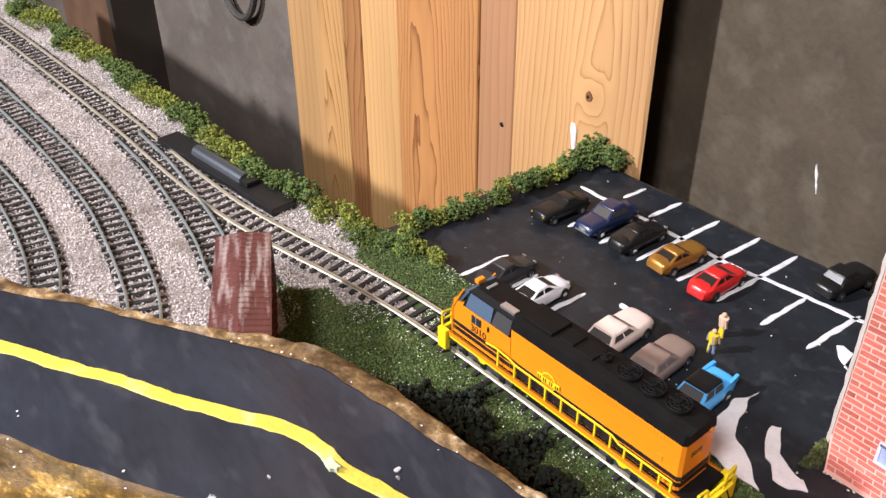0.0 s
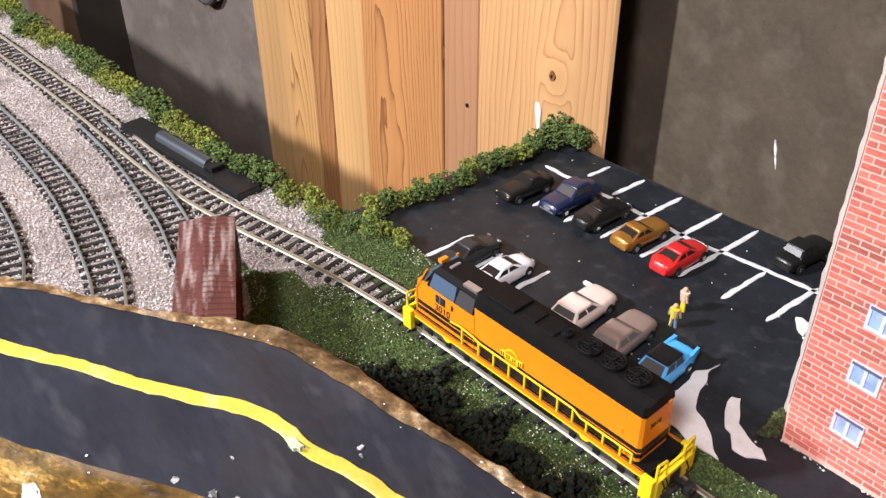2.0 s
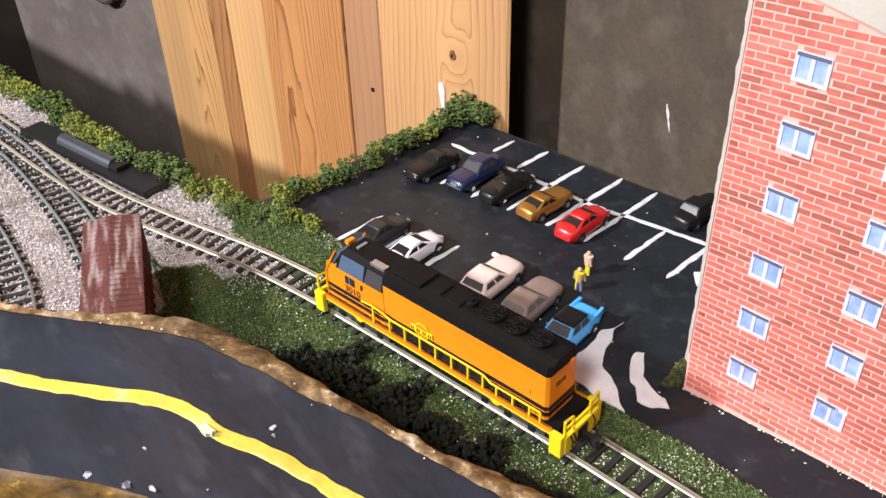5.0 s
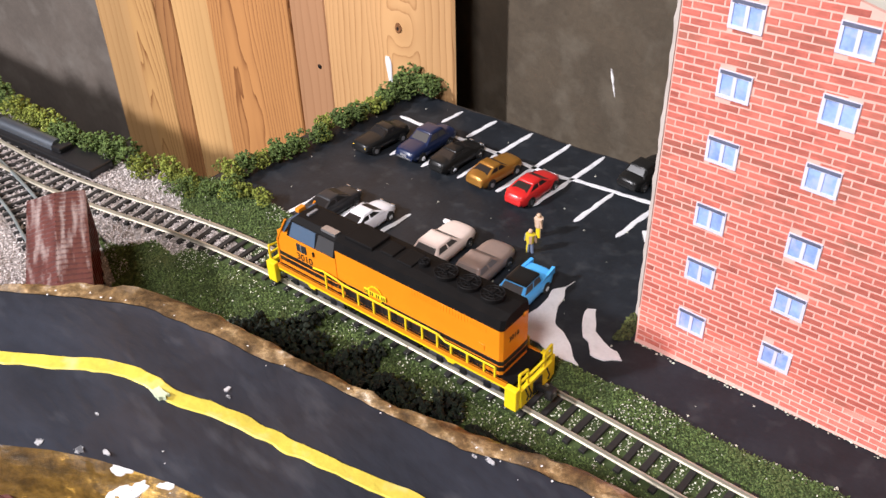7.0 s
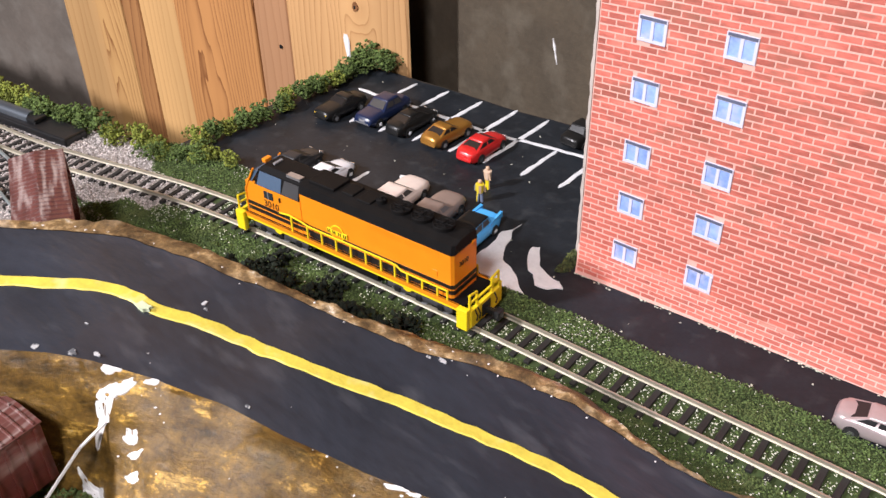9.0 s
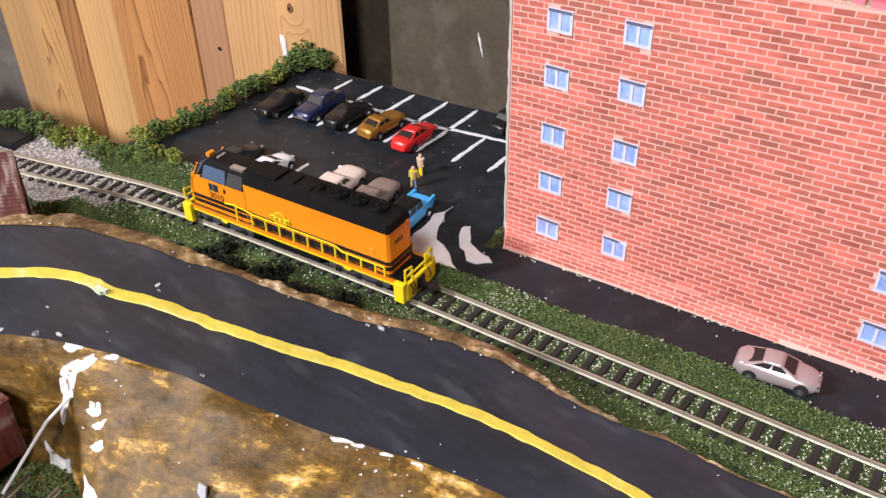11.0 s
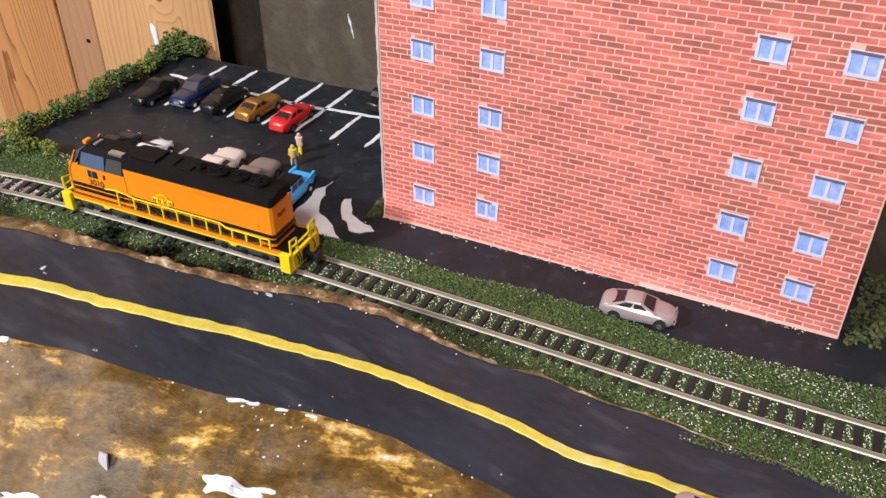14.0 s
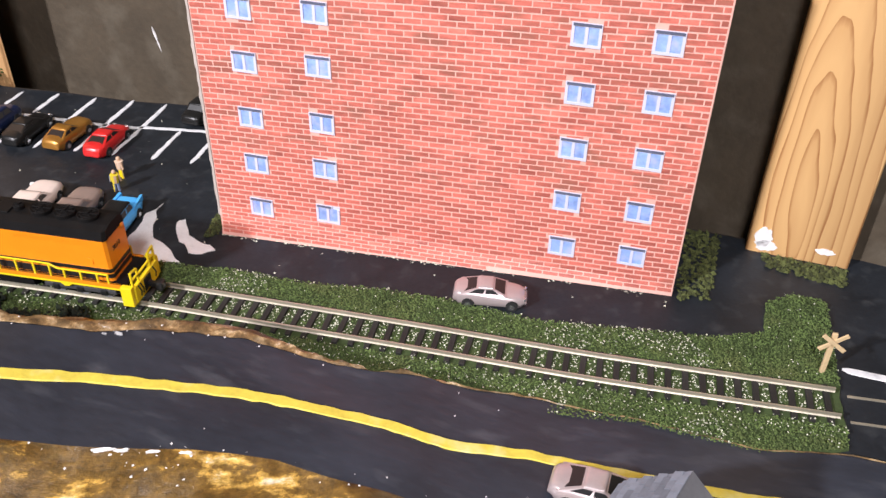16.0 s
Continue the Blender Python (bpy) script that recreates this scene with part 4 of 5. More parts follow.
stuff("crumbs", grains(crumbs, 0.00015, 0.0005, 0.6), FLECK, "pale crumbs along the turf's edge", "debris")


def bush_mesh(seed, r, h):
    g = np.random.RandomState(seed)
    lobes = [(g.normal(0, r * 0.45), g.normal(0, r * 0.45), h * g.uniform(0.35, 0.75), r * g.uniform(0.45, 0.75)) for k in range(7)]
    pts = []
    for lx, ly, lz, lr in lobes:
        for k in range(60):
            d = g.normal(size=3)
            d /= np.linalg.norm(d)
            q = np.array((lx, ly, lz)) + d * lr * g.uniform(0.7, 1.05) * np.array((1, 1, h / r * 0.6))
            if q[2] > 0:
                pts.append(q)
    return grains(pts, r * 0.06, r * 0.15, 0.9)


BUSHES = [bush_mesh(k, 0.0062, 0.0085) for k in range(5)]
for k, me in enumerate(BUSHES):
    me.materials.append(LEAF if k % 3 else LEAF2)


def bush(x, y, z, s, k, group):
    ob = new("bush", BUSHES[k % 5])
    ob.location, ob.scale, ob.rotation_euler = (x, y, z), (s, s, s), (0, 0, k * 1.7)
    return tagged(ob, "yellow-green foliage bush in a low hedge" if k % 5 in (0, 3) else "dark green foliage bush in a low hedge", "bush", group)


for k in range(13):
    t = k / 12
    bush(-0.2475 + 0.003 * t + rs.uniform(-0.001, 0.001), 0.158 + 0.098 * t, 0.0006, rs.uniform(0.75, 1.0), k * 3 + (k % 4), "hedge beside the car park")
bush(-0.243, 0.2605, 0.0006, 1.35, 6, "hedge beside the car park")
bush(-0.236, 0.2615, 0.0006, 1.15, 9, "hedge beside the car park")
for k in range(8):
    bush(-0.256 + 0.0035 * rs.uniform(-1, 1) + 0.004 * k, 0.140 + 0.0025 * k * 0.8 + rs.uniform(-0.002, 0.002), 0.0006, rs.uniform(0.45, 0.8), k * 2 + 1, "bushes behind the track")
for k in range(34):
    x = -0.268 - 0.0105 * k
    y = at([(-0.70, 0.108), (-0.60, 0.1095), (-0.47, 0.1205), (-0.37, 0.1285), (-0.29, 0.1355), (-0.26, 0.144)], x)
    bush(x, y + rs.uniform(-0.0015, 0.0015), 0.0006, rs.uniform(0.85, 1.25), k * 2 + k % 3, "hedge behind the yard")

# ---- locomotive ----
ORANGE = mat("loco_orange", (0.82, 0.26, 0.012), 0.32, vary=0.06, scale=120, bump=0.03, coat=0.2)
LYELLOW = mat("loco_yellow", (0.83, 0.64, 0.015), 0.4, vary=0.08, scale=200, bump=0.05)
ROOFBLACK = mat("loco_roof_black", (0.0075, 0.007, 0.007), 0.6, spec=0.12, vary=0.25, scale=160, bump=0.08)
GLASS = mat("smoked_glass", (0.025, 0.03, 0.035), 0.12, vary=0.1, bump=0)
BLUEGLASS = mat("windscreen_glass", (0.06, 0.10, 0.15), 0.1, vary=0.1, bump=0)
STEEL = mat("dull_steel", (0.45, 0.45, 0.46), 0.35, metal=0.7, vary=0.2, bump=0.05)
GREYD = mat("dark_grey_panel", (0.045, 0.045, 0.047), 0.5, vary=0.15)
GREYP = mat("grey_panel", (0.22, 0.22, 0.23), 0.5, vary=0.15)

loco = thing("locomotive", "orange and black model diesel locomotive with yellow railings on the track", "locomotive", pose(-0.1320, 0.1387, 0, 0, 0, 4.2))
HW, DK = 0.0066, 0.0112
bm = bmesh.new()
loft(bm, [[(x, y, z) for y, z in ((-HW, DK), (HW, DK), (HW, 0.0275), (HW - 0.0008, 0.0280), (-HW + 0.0008, 0.0280), (-HW, 0.0275))] for x in (-0.0195, 0.0417)] + [[(0.0426, y, z) for y, z in ((-HW + 0.0008, DK), (HW - 0.0008, DK), (HW - 0.0008, 0.0275), (HW - 0.0014, 0.0280), (-HW + 0.0014, 0.0280), (-HW + 0.0008, 0.0275))]])
part("hood", bm, ORANGE, loco, "orange long hood")
bm = bmesh.new()
loft(bm, [[(x, y, z) for y, z in ((-HW - 0.0002, 0.0272), (HW + 0.0002, 0.0272), (HW - 0.0005, 0.0304), (0.003, 0.0313), (-0.003, 0.0313), (-HW + 0.0005, 0.0304))] for x in (-0.0195, 0.0418)]
     + [[(0.0428, y, z) for y, z in ((-HW + 0.0007, 0.0272), (HW - 0.0007, 0.0272), (HW - 0.0014, 0.0304), (0.0026, 0.0312), (-0.0026, 0.0312), (-HW + 0.0014, 0.0304))]])
roof = part("roof", bm, ROOFBLACK, loco, "black hood roof")
for fx in (0.0105, 0.0185, 0.0266, 0.0347):
    bm = bmesh.new()
    r = 0.0034 if fx > 0.016 else 0.0017
    cyl(bm, (fx, 0, 0.0312), (fx, 0, 0.0324), r, 24)
    fan = part("fan", bm, ROOFBLACK, roof)
    bm = bmesh.new()
    for k in range(8):
        a = k * math.pi / 4
        cyl(bm, (fx, 0, 0.0327), (fx + r * 0.95 * math.cos(a), r * 0.95 * math.sin(a), 0.0327), 0.00016, 5)
    for q in (0.35, 0.7, 1.0):
        pts = [(fx + r * q * math.cos(a), r * q * math.sin(a), 0.0327) for a in [k * math.pi / 9 for k in range(19)]]
        for a, b in zip(pts, pts[1:]):
            cyl(bm, a, b, 0.00014, 4)
    cyl(bm, (fx, 0, 0.0324), (fx, 0, 0.0334), 0.0006, 8)
    part("fan_grille", bm, ROOFBLACK, roof)
for x0, x1, y0, y1, z1 in ((-0.017, -0.006, -0.0042, 0.0042, 0.0322), (-0.004, 0.001, -0.003, 0.003, 0.0319), (0.003, 0.0085, -0.0035, 0.0035, 0.0318)):
    part("roof_hatch", box(bmesh.new(), x0, x1, y0, y1, 0.0308, z1, 0.0003), ROOFBLACK, roof)
# cab
CW = 0.0068
bm = bmesh.new()
prof = [(-0.0452, DK), (-0.0195, DK), (-0.0195, 0.0240), (-0.0452, 0.0240)]
loft(bm, [[(x, y, z) for x, z in prof] for y in (-CW, CW)])
part("cab", bm, ORANGE, loco, "orange cab side")
bm = bmesh.new()
loft(bm, [[(-0.0405, -CW - 0.0002, 0.0240), (-0.0197, -CW - 0.0002, 0.0240), (-0.0197, CW + 0.0002, 0.0240), (-0.0405, CW + 0.0002, 0.0240)],
          [(-0.0392, -CW + 0.0012, 0.0296), (-0.0197, -CW + 0.0012, 0.0296), (-0.0197, CW - 0.0012, 0.0296), (-0.0392, CW - 0.0012, 0.0296)],
          [(-0.0380, -CW + 0.0030, 0.0308), (-0.0197, -CW + 0.0030, 0.0308), (-0.0197, CW - 0.0030, 0.0308), (-0.0380, CW - 0.0030, 0.0308)]])
cabroof = part("cab_roof", bm, ROOFBLACK, loco, "black sloping cab roof")
# the bluish reflection along the black cab roof is put into these panels' colour
CABSHEEN = mat("blue_grey_reflection", (0.075, 0.115, 0.175), 0.22, vary=0.1, bump=0.02)
for t in (-1, 1):
    for x0, x1, m in ((-0.0392, -0.0280, CABSHEEN), (-0.0276, -0.0200, GREYD)):
        bm = loft(bmesh.new(), [[(x0, t * (CW + 0.0002 + d), 0.0243), (x1, t * (CW + 0.0002 + d), 0.0243), (x1, t * (CW - 0.0010 + d), 0.0292), (x0 + 0.0010, t * (CW - 0.0010 + d), 0.0292)] for d in (-0.0002, 0.0002)])
        part("roof_side_sheen", bm, m, cabroof, "glossy sloping roof side with its reflection coloured in")
part("roof_panel", box(bmesh.new(), -0.0265, -0.0205, -0.0048, -0.0024, 0.0303, 0.0312), STEEL, cabroof, "pale grey roof panel")
part("roof_rib", box(bmesh.new(), -0.0355, -0.0345, -0.002, 0.002, 0.0304, 0.0313), GREYP, cabroof)
bm = bmesh.new()
loft(bm, [[(-0.0455, -CW + 0.0003, 0.0205), (-0.0455, CW - 0.0003, 0.0205), (-0.0448, CW - 0.0003, 0.0205), (-0.0448, -CW + 0.0003, 0.0205)],
          [(-0.0409, -CW + 0.0006, 0.0290), (-0.0409, CW - 0.0006, 0.0290), (-0.0390, CW - 0.0006, 0.0290), (-0.0390, -CW + 0.0006, 0.0290)]])
part("windscreen", bm, BLUEGLASS, loco, "slanted blue-grey windscreen")
for y in (-CW, CW):
    s = 1 if y > 0 else -1
    bm = bmesh.new()
    cyl(bm, (-0.0456, y, 0.0205), (-0.0408, y - s * 0.0003, 0.0296), 0.0004, 6)
    cyl(bm, (-0.0456, y, 0.0205), (-0.0456, y, DK), 0.0004, 6)
    part("window_post", bm, ORANGE, loco)
    win = part("cab_window", box(bmesh.new(), -0.0365, -0.0323, y - 0.0003, y + 0.0003, 0.0198, 0.0226, 0.0001), GLASS, loco, "dark cab side window")
    part("window_bar", box(bmesh.new(), -0.0346, -0.0342, y - 0.0004, y + 0.0004, 0.0198, 0.0226), STEEL, win)
    part("mirror", box(bmesh.new(), -0.0292, -0.0288, y - 0.0005, y + 0.0005, 0.0205, 0.0222), BLACK, loco)
bm = bmesh.new()
box(bm, -0.0470, -0.0452, -0.0048, 0.0048, DK, 0.0205, 0.0006)
part("nose", bm, ROOFBLACK, loco, "black short nose")
part("number_board", box(bmesh.new(), -0.0414, -0.0396, -0.0016, 0.0016, 0.0296, 0.0311, 0.0003), ORANGE, loco)
# stripes round the body
for z0, z1 in ((0.0126, 0.0141), (0.0147, 0.0161)):
    for x0, x1, w in ((-0.0455, -0.0195, CW), (-0.0195, 0.0428, HW)):
        bm, q, c = bmesh.new(), w + 0.00012, 0.0009 if x1 > 0 else 0.0002
        slab(bm, [(x0, -q), (x1 - 1.2 * c, -q), (x1, -q + c), (x1, q - c), (x1 - 1.2 * c, q), (x0, q)], z0, z1)
        part("stripe", bm, BLACK, loco, "black stripe")
for k in range(10):
    x = -0.0165 + 0.0053 * k
    part("hood_door", box(bmesh.new(), x, x + 0.0052, -HW - 0.00026, HW + 0.00026, DK + 0.0003, 0.0141, 0.0001), BLACK, loco, "black hood door")
for k in range(26):
    x = 0.0105 + 0.00105 * k
    part("louvre", box(bmesh.new(), x, x + 0.0006, -HW - 0.00007, HW + 0.00007, 0.0246, 0.0268), ORANGE, loco)
part("access_panel", box(bmesh.new(), 0.0350, 0.0368, -HW - 0.0002, HW + 0.0002, 0.0176, 0.0196), ORANGE, loco)
# emblem and running numbers
for y in (-HW - 0.00035, HW + 0.00035):
    bm = bmesh.new()
    cyl(bm, (-0.0035, y - 0.0001, 0.0178), (-0.0035, y + 0.0001, 0.0178), 0.0030, 24)
    emblem = part("emblem", bm, LYELLOW, loco, "round yellow emblem")
    bm = bmesh.new()
    cyl(bm, (-0.0035, y - 0.00018, 0.0178), (-0.0035, y + 0.00018, 0.0178), 0.0026, 24)
    part("emblem_disc", bm, ORANGE, emblem)
    part("emblem_wing", box(bmesh.new(), -0.0079, 0.0009, y - 0.00022, y + 0.00022, 0.0169, 0.0188, 0.0002), LYELLOW, emblem)
    for dx in (-0.0038, -0.0030, -0.0016, -0.0008, 0.0008, 0.0016, 0.0030, 0.0038):
        part("emblem_bar", box(bmesh.new(), -0.0035 + dx - 0.0002, -0.0035 + dx + 0.0002, y - 0.00028, y + 0.00028, 0.0172, 0.0185), BLACK, emblem)


def lettering(text, size, m, parent):
    cu = bpy.data.curves.new("text", "FONT")
    cu.body, cu.size, cu.extrude, cu.align_x = text, size, 0.00005, "CENTER"
    tmp = bpy.data.objects.new("text", cu)
    me = bpy.data.meshes.new_from_object(tmp)
    bpy.data.objects.remove(tmp)
    me.materials.clear()
    me.materials.append(BLACK)
    ob = new("lettering", me)
    ob.parent, ob.matrix_local = parent, m
    return ob


lettering("3010", 0.0036, pose(-0.0335, -CW - 0.0001, 0.0165, 90, 0, 0), loco)
lettering("3010", 0.0036, pose(-0.0335, CW + 0.0001, 0.0165, 90, 0, 180), loco)
lettering("3010", 0.0024, pose(0.0427, -0.001, 0.0215, 90, 0, 90), loco)
# deck, sill and railings
part("deck", box(bmesh.new(), -0.0470, 0.0470, -0.0080, 0.0080, 0.0100, DK), ROOFBLACK, loco, "black walkway deck")
for s in (-1, 1):
    y = s * 0.0081
    sill = part("sill", box(bmesh.new(), -0.0455, 0.0455, y - 0.0003, y + 0.0003, 0.0092, 0.0116, 0.0001), LYELLOW if s < 0 else LYELLOW, loco, "yellow side sill")
    part("sill_band", box(bmesh.new(), -0.0455, 0.0455, y - 0.00036, y + 0.00036, 0.0101, 0.0116), ORANGE, sill)
    rail = [(-0.0285, 0.0172), (-0.0240, 0.0178), (-0.0185, 0.0172), (-0.0155, 0.0165), (0.0165, 0.0165), (0.0215, 0.0164), (0.0240, 0.0150), (0.0415, 0.0150)]
    bm = bmesh.new()
    for a, b in zip(rail, rail[1:]):
        cyl(bm, (a[0], y, a[1]), (b[0], y, b[1]), 0.0003, 6)
    part("handrail", bm, LYELLOW, loco, "yellow handrail")
    for x in (-0.0232, -0.0160, -0.0096, -0.0033, 0.0030, 0.0093, 0.0156, 0.0212, 0.0262, 0.0320, 0.0378, 0.0415):
        z1 = at(rail, x)
        part("stanchion", box(bmesh.new(), x - 0.00027, x + 0.00027, y - 0.00025, y + 0.00025, 0.0105, z1), LYELLOW, loco)
    for x in (-0.0300, 0.0260):
        bm = bmesh.new()
        loft(bm, [[(x - 0.0022, q, 0.0094), (x + 0.0022, q, 0.0094), (x + 0.0008, q, 0.0082), (x - 0.0008, q, 0.0082)] for q in (y - 0.0003, y + 0.0003)])
        part("jacking_pad", bm, LYELLOW, loco)
    for x in (-0.0478, 0.0478):
        steps = part("step_well", box(bmesh.new(), x - 0.0020, x + 0.0020, y - 0.0010 - (0.0006 if s < 0 else -0.0006), y + 0.0010 - (0.0006 if s < 0 else -0.0006), 0.0040, 0.0116, 0.0003), LYELLOW, loco, "yellow step well")
        for z in (0.0056, 0.0078):
            part("step", box(bmesh.new(), x - 0.0016, x + 0.0016, y + s * 0.0003, y + s * 0.0009, z, z + 0.0004), GREYP, steps)
for x, s in ((-0.0495, -1), (0.0495, 1)):
    part("pilot", box(bmesh.new(), x - 0.0007, x + 0.0007, -0.0078, 0.0078, 0.0042, 0.0108, 0.0003), LYELLOW, loco, "yellow pilot plate")
    part("pilot_recess", box(bmesh.new(), x + s * 0.0007 - 0.0003, x + s * 0.0007 + 0.0003, -0.0022, 0.0022, 0.0052, 0.0098, 0.0001), BLACK, loco)
    for a, b in (((-0.0078, 0.0108), (-0.0078, 0.0165)), ((0.0078, 0.0108), (0.0078, 0.0165)), ((-0.0078, 0.0165), (-0.004, 0.0158)), ((0.0078, 0.0165), (0.004, 0.0158)), ((-0.004, 0.0158), (-0.004, 0.0108)), ((0.004, 0.0158), (0.004, 0.0108)), ((-0.0078, 0.0135), (-0.004, 0.0135)), ((0.0078, 0.0135), (0.004, 0.0135)), ((-0.004, 0.0132), (0.004, 0.0132))):
        part("end_rail", cyl(bmesh.new(), (x, *a), (x, *b), 0.00042, 6), LYELLOW, loco)
    bm = bmesh.new()
    for y in (-0.0045, 0.0045, -0.006):
        pts = [(x + s * 0.0008, y, 0.0105), (x + s * 0.0018, y, 0.0085), (x + s * 0.0012, y + 0.0004, 0.0062)]
        for a, b in zip(pts, pts[1:]):
            cyl(bm, a, b, 0.00025, 5)
    part("air_hose", bm, BLACK, loco)
    bm = bmesh.new()
    box(bm, min(x, x + s * 0.0050), max(x, x + s * 0.0050), -0.0008, 0.0008, 0.0060, 0.0078, 0.0003)
    box(bm, min(x + s * 0.0040, x + s * 0.0066), max(x + s * 0.0040, x + s * 0.0066), -0.0018, 0.0014, 0.0054, 0.0088, 0.0005)
    part("coupler", bm, BLACK, loco, "black knuckle coupler")
part("marker_light", box(bmesh.new(), 0.0424, 0.0432, 0.0030, 0.0046, 0.0262, 0.0276, 0.0003), ORANGE, loco)
bm = bmesh.new()
loft(bm, [[(x, y, z) for y, z in ((-0.0066, 0.0052), (-0.0050, 0.0042), (0.0050, 0.0042), (0.0066, 0.0052), (0.0066, 0.0098), (-0.0066, 0.0098))] for x in (-0.0115, 0.0125)])
part("fuel_tank", bm, ROOFBLACK, loco, "black fuel tank")
for s in (-1, 1):
    bm = bmesh.new()
    cyl(bm, (-0.0105, s * 0.0071, 0.0088), (0.0115, s * 0.0071, 0.0088), 0.0006, 8)
    part("air_pipe", bm, GREYD, loco)
for cx in (-0.0300, 0.0300):
    truck = part("truck", box(bmesh.new(), cx - 0.0135, cx + 0.0135, -0.0062, 0.0062, 0.0056, 0.0098, 0.0005), BLACK, loco, "black truck frame")
    for s in (-1, 1):
        part("side_frame", box(bmesh.new(), cx - 0.0128, cx + 0.0128, s * 0.0069 - 0.0006, s * 0.0069 + 0.0006, 0.0062, 0.0080, 0.0003), GREYD, truck)
        for dx in (-0.0085, 0.0, 0.0085):
            bm = bmesh.new()
            cyl(bm, (cx + dx, s * 0.0050, 0.0066), (cx + dx, s * 0.0060, 0.0066), 0.0031, 16)
            part("wheel", bm, GREYP, truck)
            part("axle_box", box(bmesh.new(), cx + dx - 0.0012, cx + dx + 0.0012, s * 0.0074 - 0.0006, s * 0.0074 + 0.0006, 0.0056, 0.0078, 0.0003), BLACK, truck)

# ---- boxcars ----
BOXRED = mat("oxide_red", (0.155, 0.030, 0.024), 0.38, vary=0.35, scale=120, fine=900, bump=0.15, second=((0.42, 0.30, 0.28), 0.52, 0.72, 130), stretch=(63, 0.3))


BOXROOF = mat("worn_red_roof", (0.120, 0.040, 0.034), 0.42, vary=0.5, scale=200, fine=1100, bump=0.6, second=((0.36, 0.28, 0.26), 0.50, 0.64, 330), stretch=(-27, 0.12))


def boxcar(m, length, label):
    car = thing("boxcar", label, "boxcar", m)
    h, w, z0, z1 = length / 2, 0.0090, 0.0075, 0.0262
    part("body", box(bmesh.new(), -h, h, -w, w, z0, z1, 0.0003), BOXRED, car)
    bm = bmesh.new()
    loft(bm, [[(x, y, z) for y, z in ((-w - 0.0003, z1 - 0.0002), (w + 0.0003, z1 - 0.0002), (w + 0.0003, z1 + 0.0002), (0, z1 + 0.0014), (-w - 0.0003, z1 + 0.0002))] for x in (-h - 0.0003, h + 0.0003)])
    roof = part("roof", bm, BOXROOF, car, "weathered ribbed red-brown roof")
    n = int(length / 0.0027)
    for k in range(n):
        x = -h + length * (k + 0.5) / n
        for s in (-1, 1):
            bm = bmesh.new()
            loft(bm, [[(x + a, y, z) for a, z in ((-0.0005, zz - 0.0001), (0.0005, zz - 0.0001), (0.0002, zz + 0.0004), (-0.0002, zz + 0.0004))] for y, zz in ((s * w * 0.98, z1 + 0.0002), (s * 0.0003, z1 + 0.0014))])
            part("roof_rib", bm, BOXROOF, roof)
    for k in range(11):
        x = -h + length * (k + 0.5) / 11
        for s in (-1, 1):
            part("side_rib", box(bmesh.new(), x - 0.0004, x + 0.0004, s * w - 0.0004, s * w + 0.0004, z0 + 0.0004, z1 - 0.0004), BOXRED, car)
    part("underframe", box(bmesh.new(), -h + 0.001, h - 0.001, -0.006, 0.006, 0.0055, z0), BLACK, car)
    for cx in (-h + 0.011, h - 0.011):
        truck = part("truck", box(bmesh.new(), cx - 0.0055, cx + 0.0055, -0.0066, 0.0066, 0.0048, 0.0066, 0.0004), BLACK, car)
        for dx in (-0.0042, 0.0042):
            for s in (-1, 1):
                bm = bmesh.new()
                cyl(bm, (cx + dx, s * 0.0049, 0.0058), (cx + dx, s * 0.0059, 0.0058), 0.0023, 14)
                part("wheel", bm, BLACK, truck)
    return car


boxcar(pose(-0.2205, 0.0777, 0, 0, 0, -26.6), 0.056, "weathered oxide-red boxcar with a ribbed roof, by the embankment")

# ---- model cars ----
TYRE = mat("black_tyre", (0.014, 0.014, 0.014), 0.8, vary=0.1)
DARKGLASS = mat("car_window", (0.014, 0.014, 0.015), 0.3, vary=0.1, bump=0)
GREYGLASS = mat("grey_car_window", (0.060, 0.056, 0.054), 0.4, vary=0.15, bump=0)
TAUPEGLASS = mat("taupe_car_window", (0.17, 0.14, 0.125), 0.4, vary=0.15, bump=0)
CHROME = mat("car_chrome", (0.62, 0.63, 0.64), 0.2, metal=0.9, vary=0.1, bump=0)
LAMPY = mat("yellow_headlamp", (0.75, 0.50, 0.06), 0.3, vary=0.1, bump=0)


def paint(name, colour, rough=0.3, metal=0.0):
    return mat(name, colour, rough, metal=metal, vary=0.08, scale=250, fine=1500, bump=0.04, dist=0.0002, coat=0.0 if max(colour) < 0.05 else 0.2, spec=0.25 if max(colour) < 0.05 else 0.5)


def rounded(x0, x1, w, z, r, n=5):
    """A level ring with rounded corners, seen from above."""
    out = []
    for cx, cy, a0 in ((x1 - r, w - r, 0), (x0 + r, w - r, 90), (x0 + r, -w + r, 180), (x1 - r, -w + r, 270)):
        for k in range(n):
            a = radians(a0 + 90 * k / (n - 1))
            out.append((cx + r * math.cos(a), cy + r * math.sin(a), z))
    return out


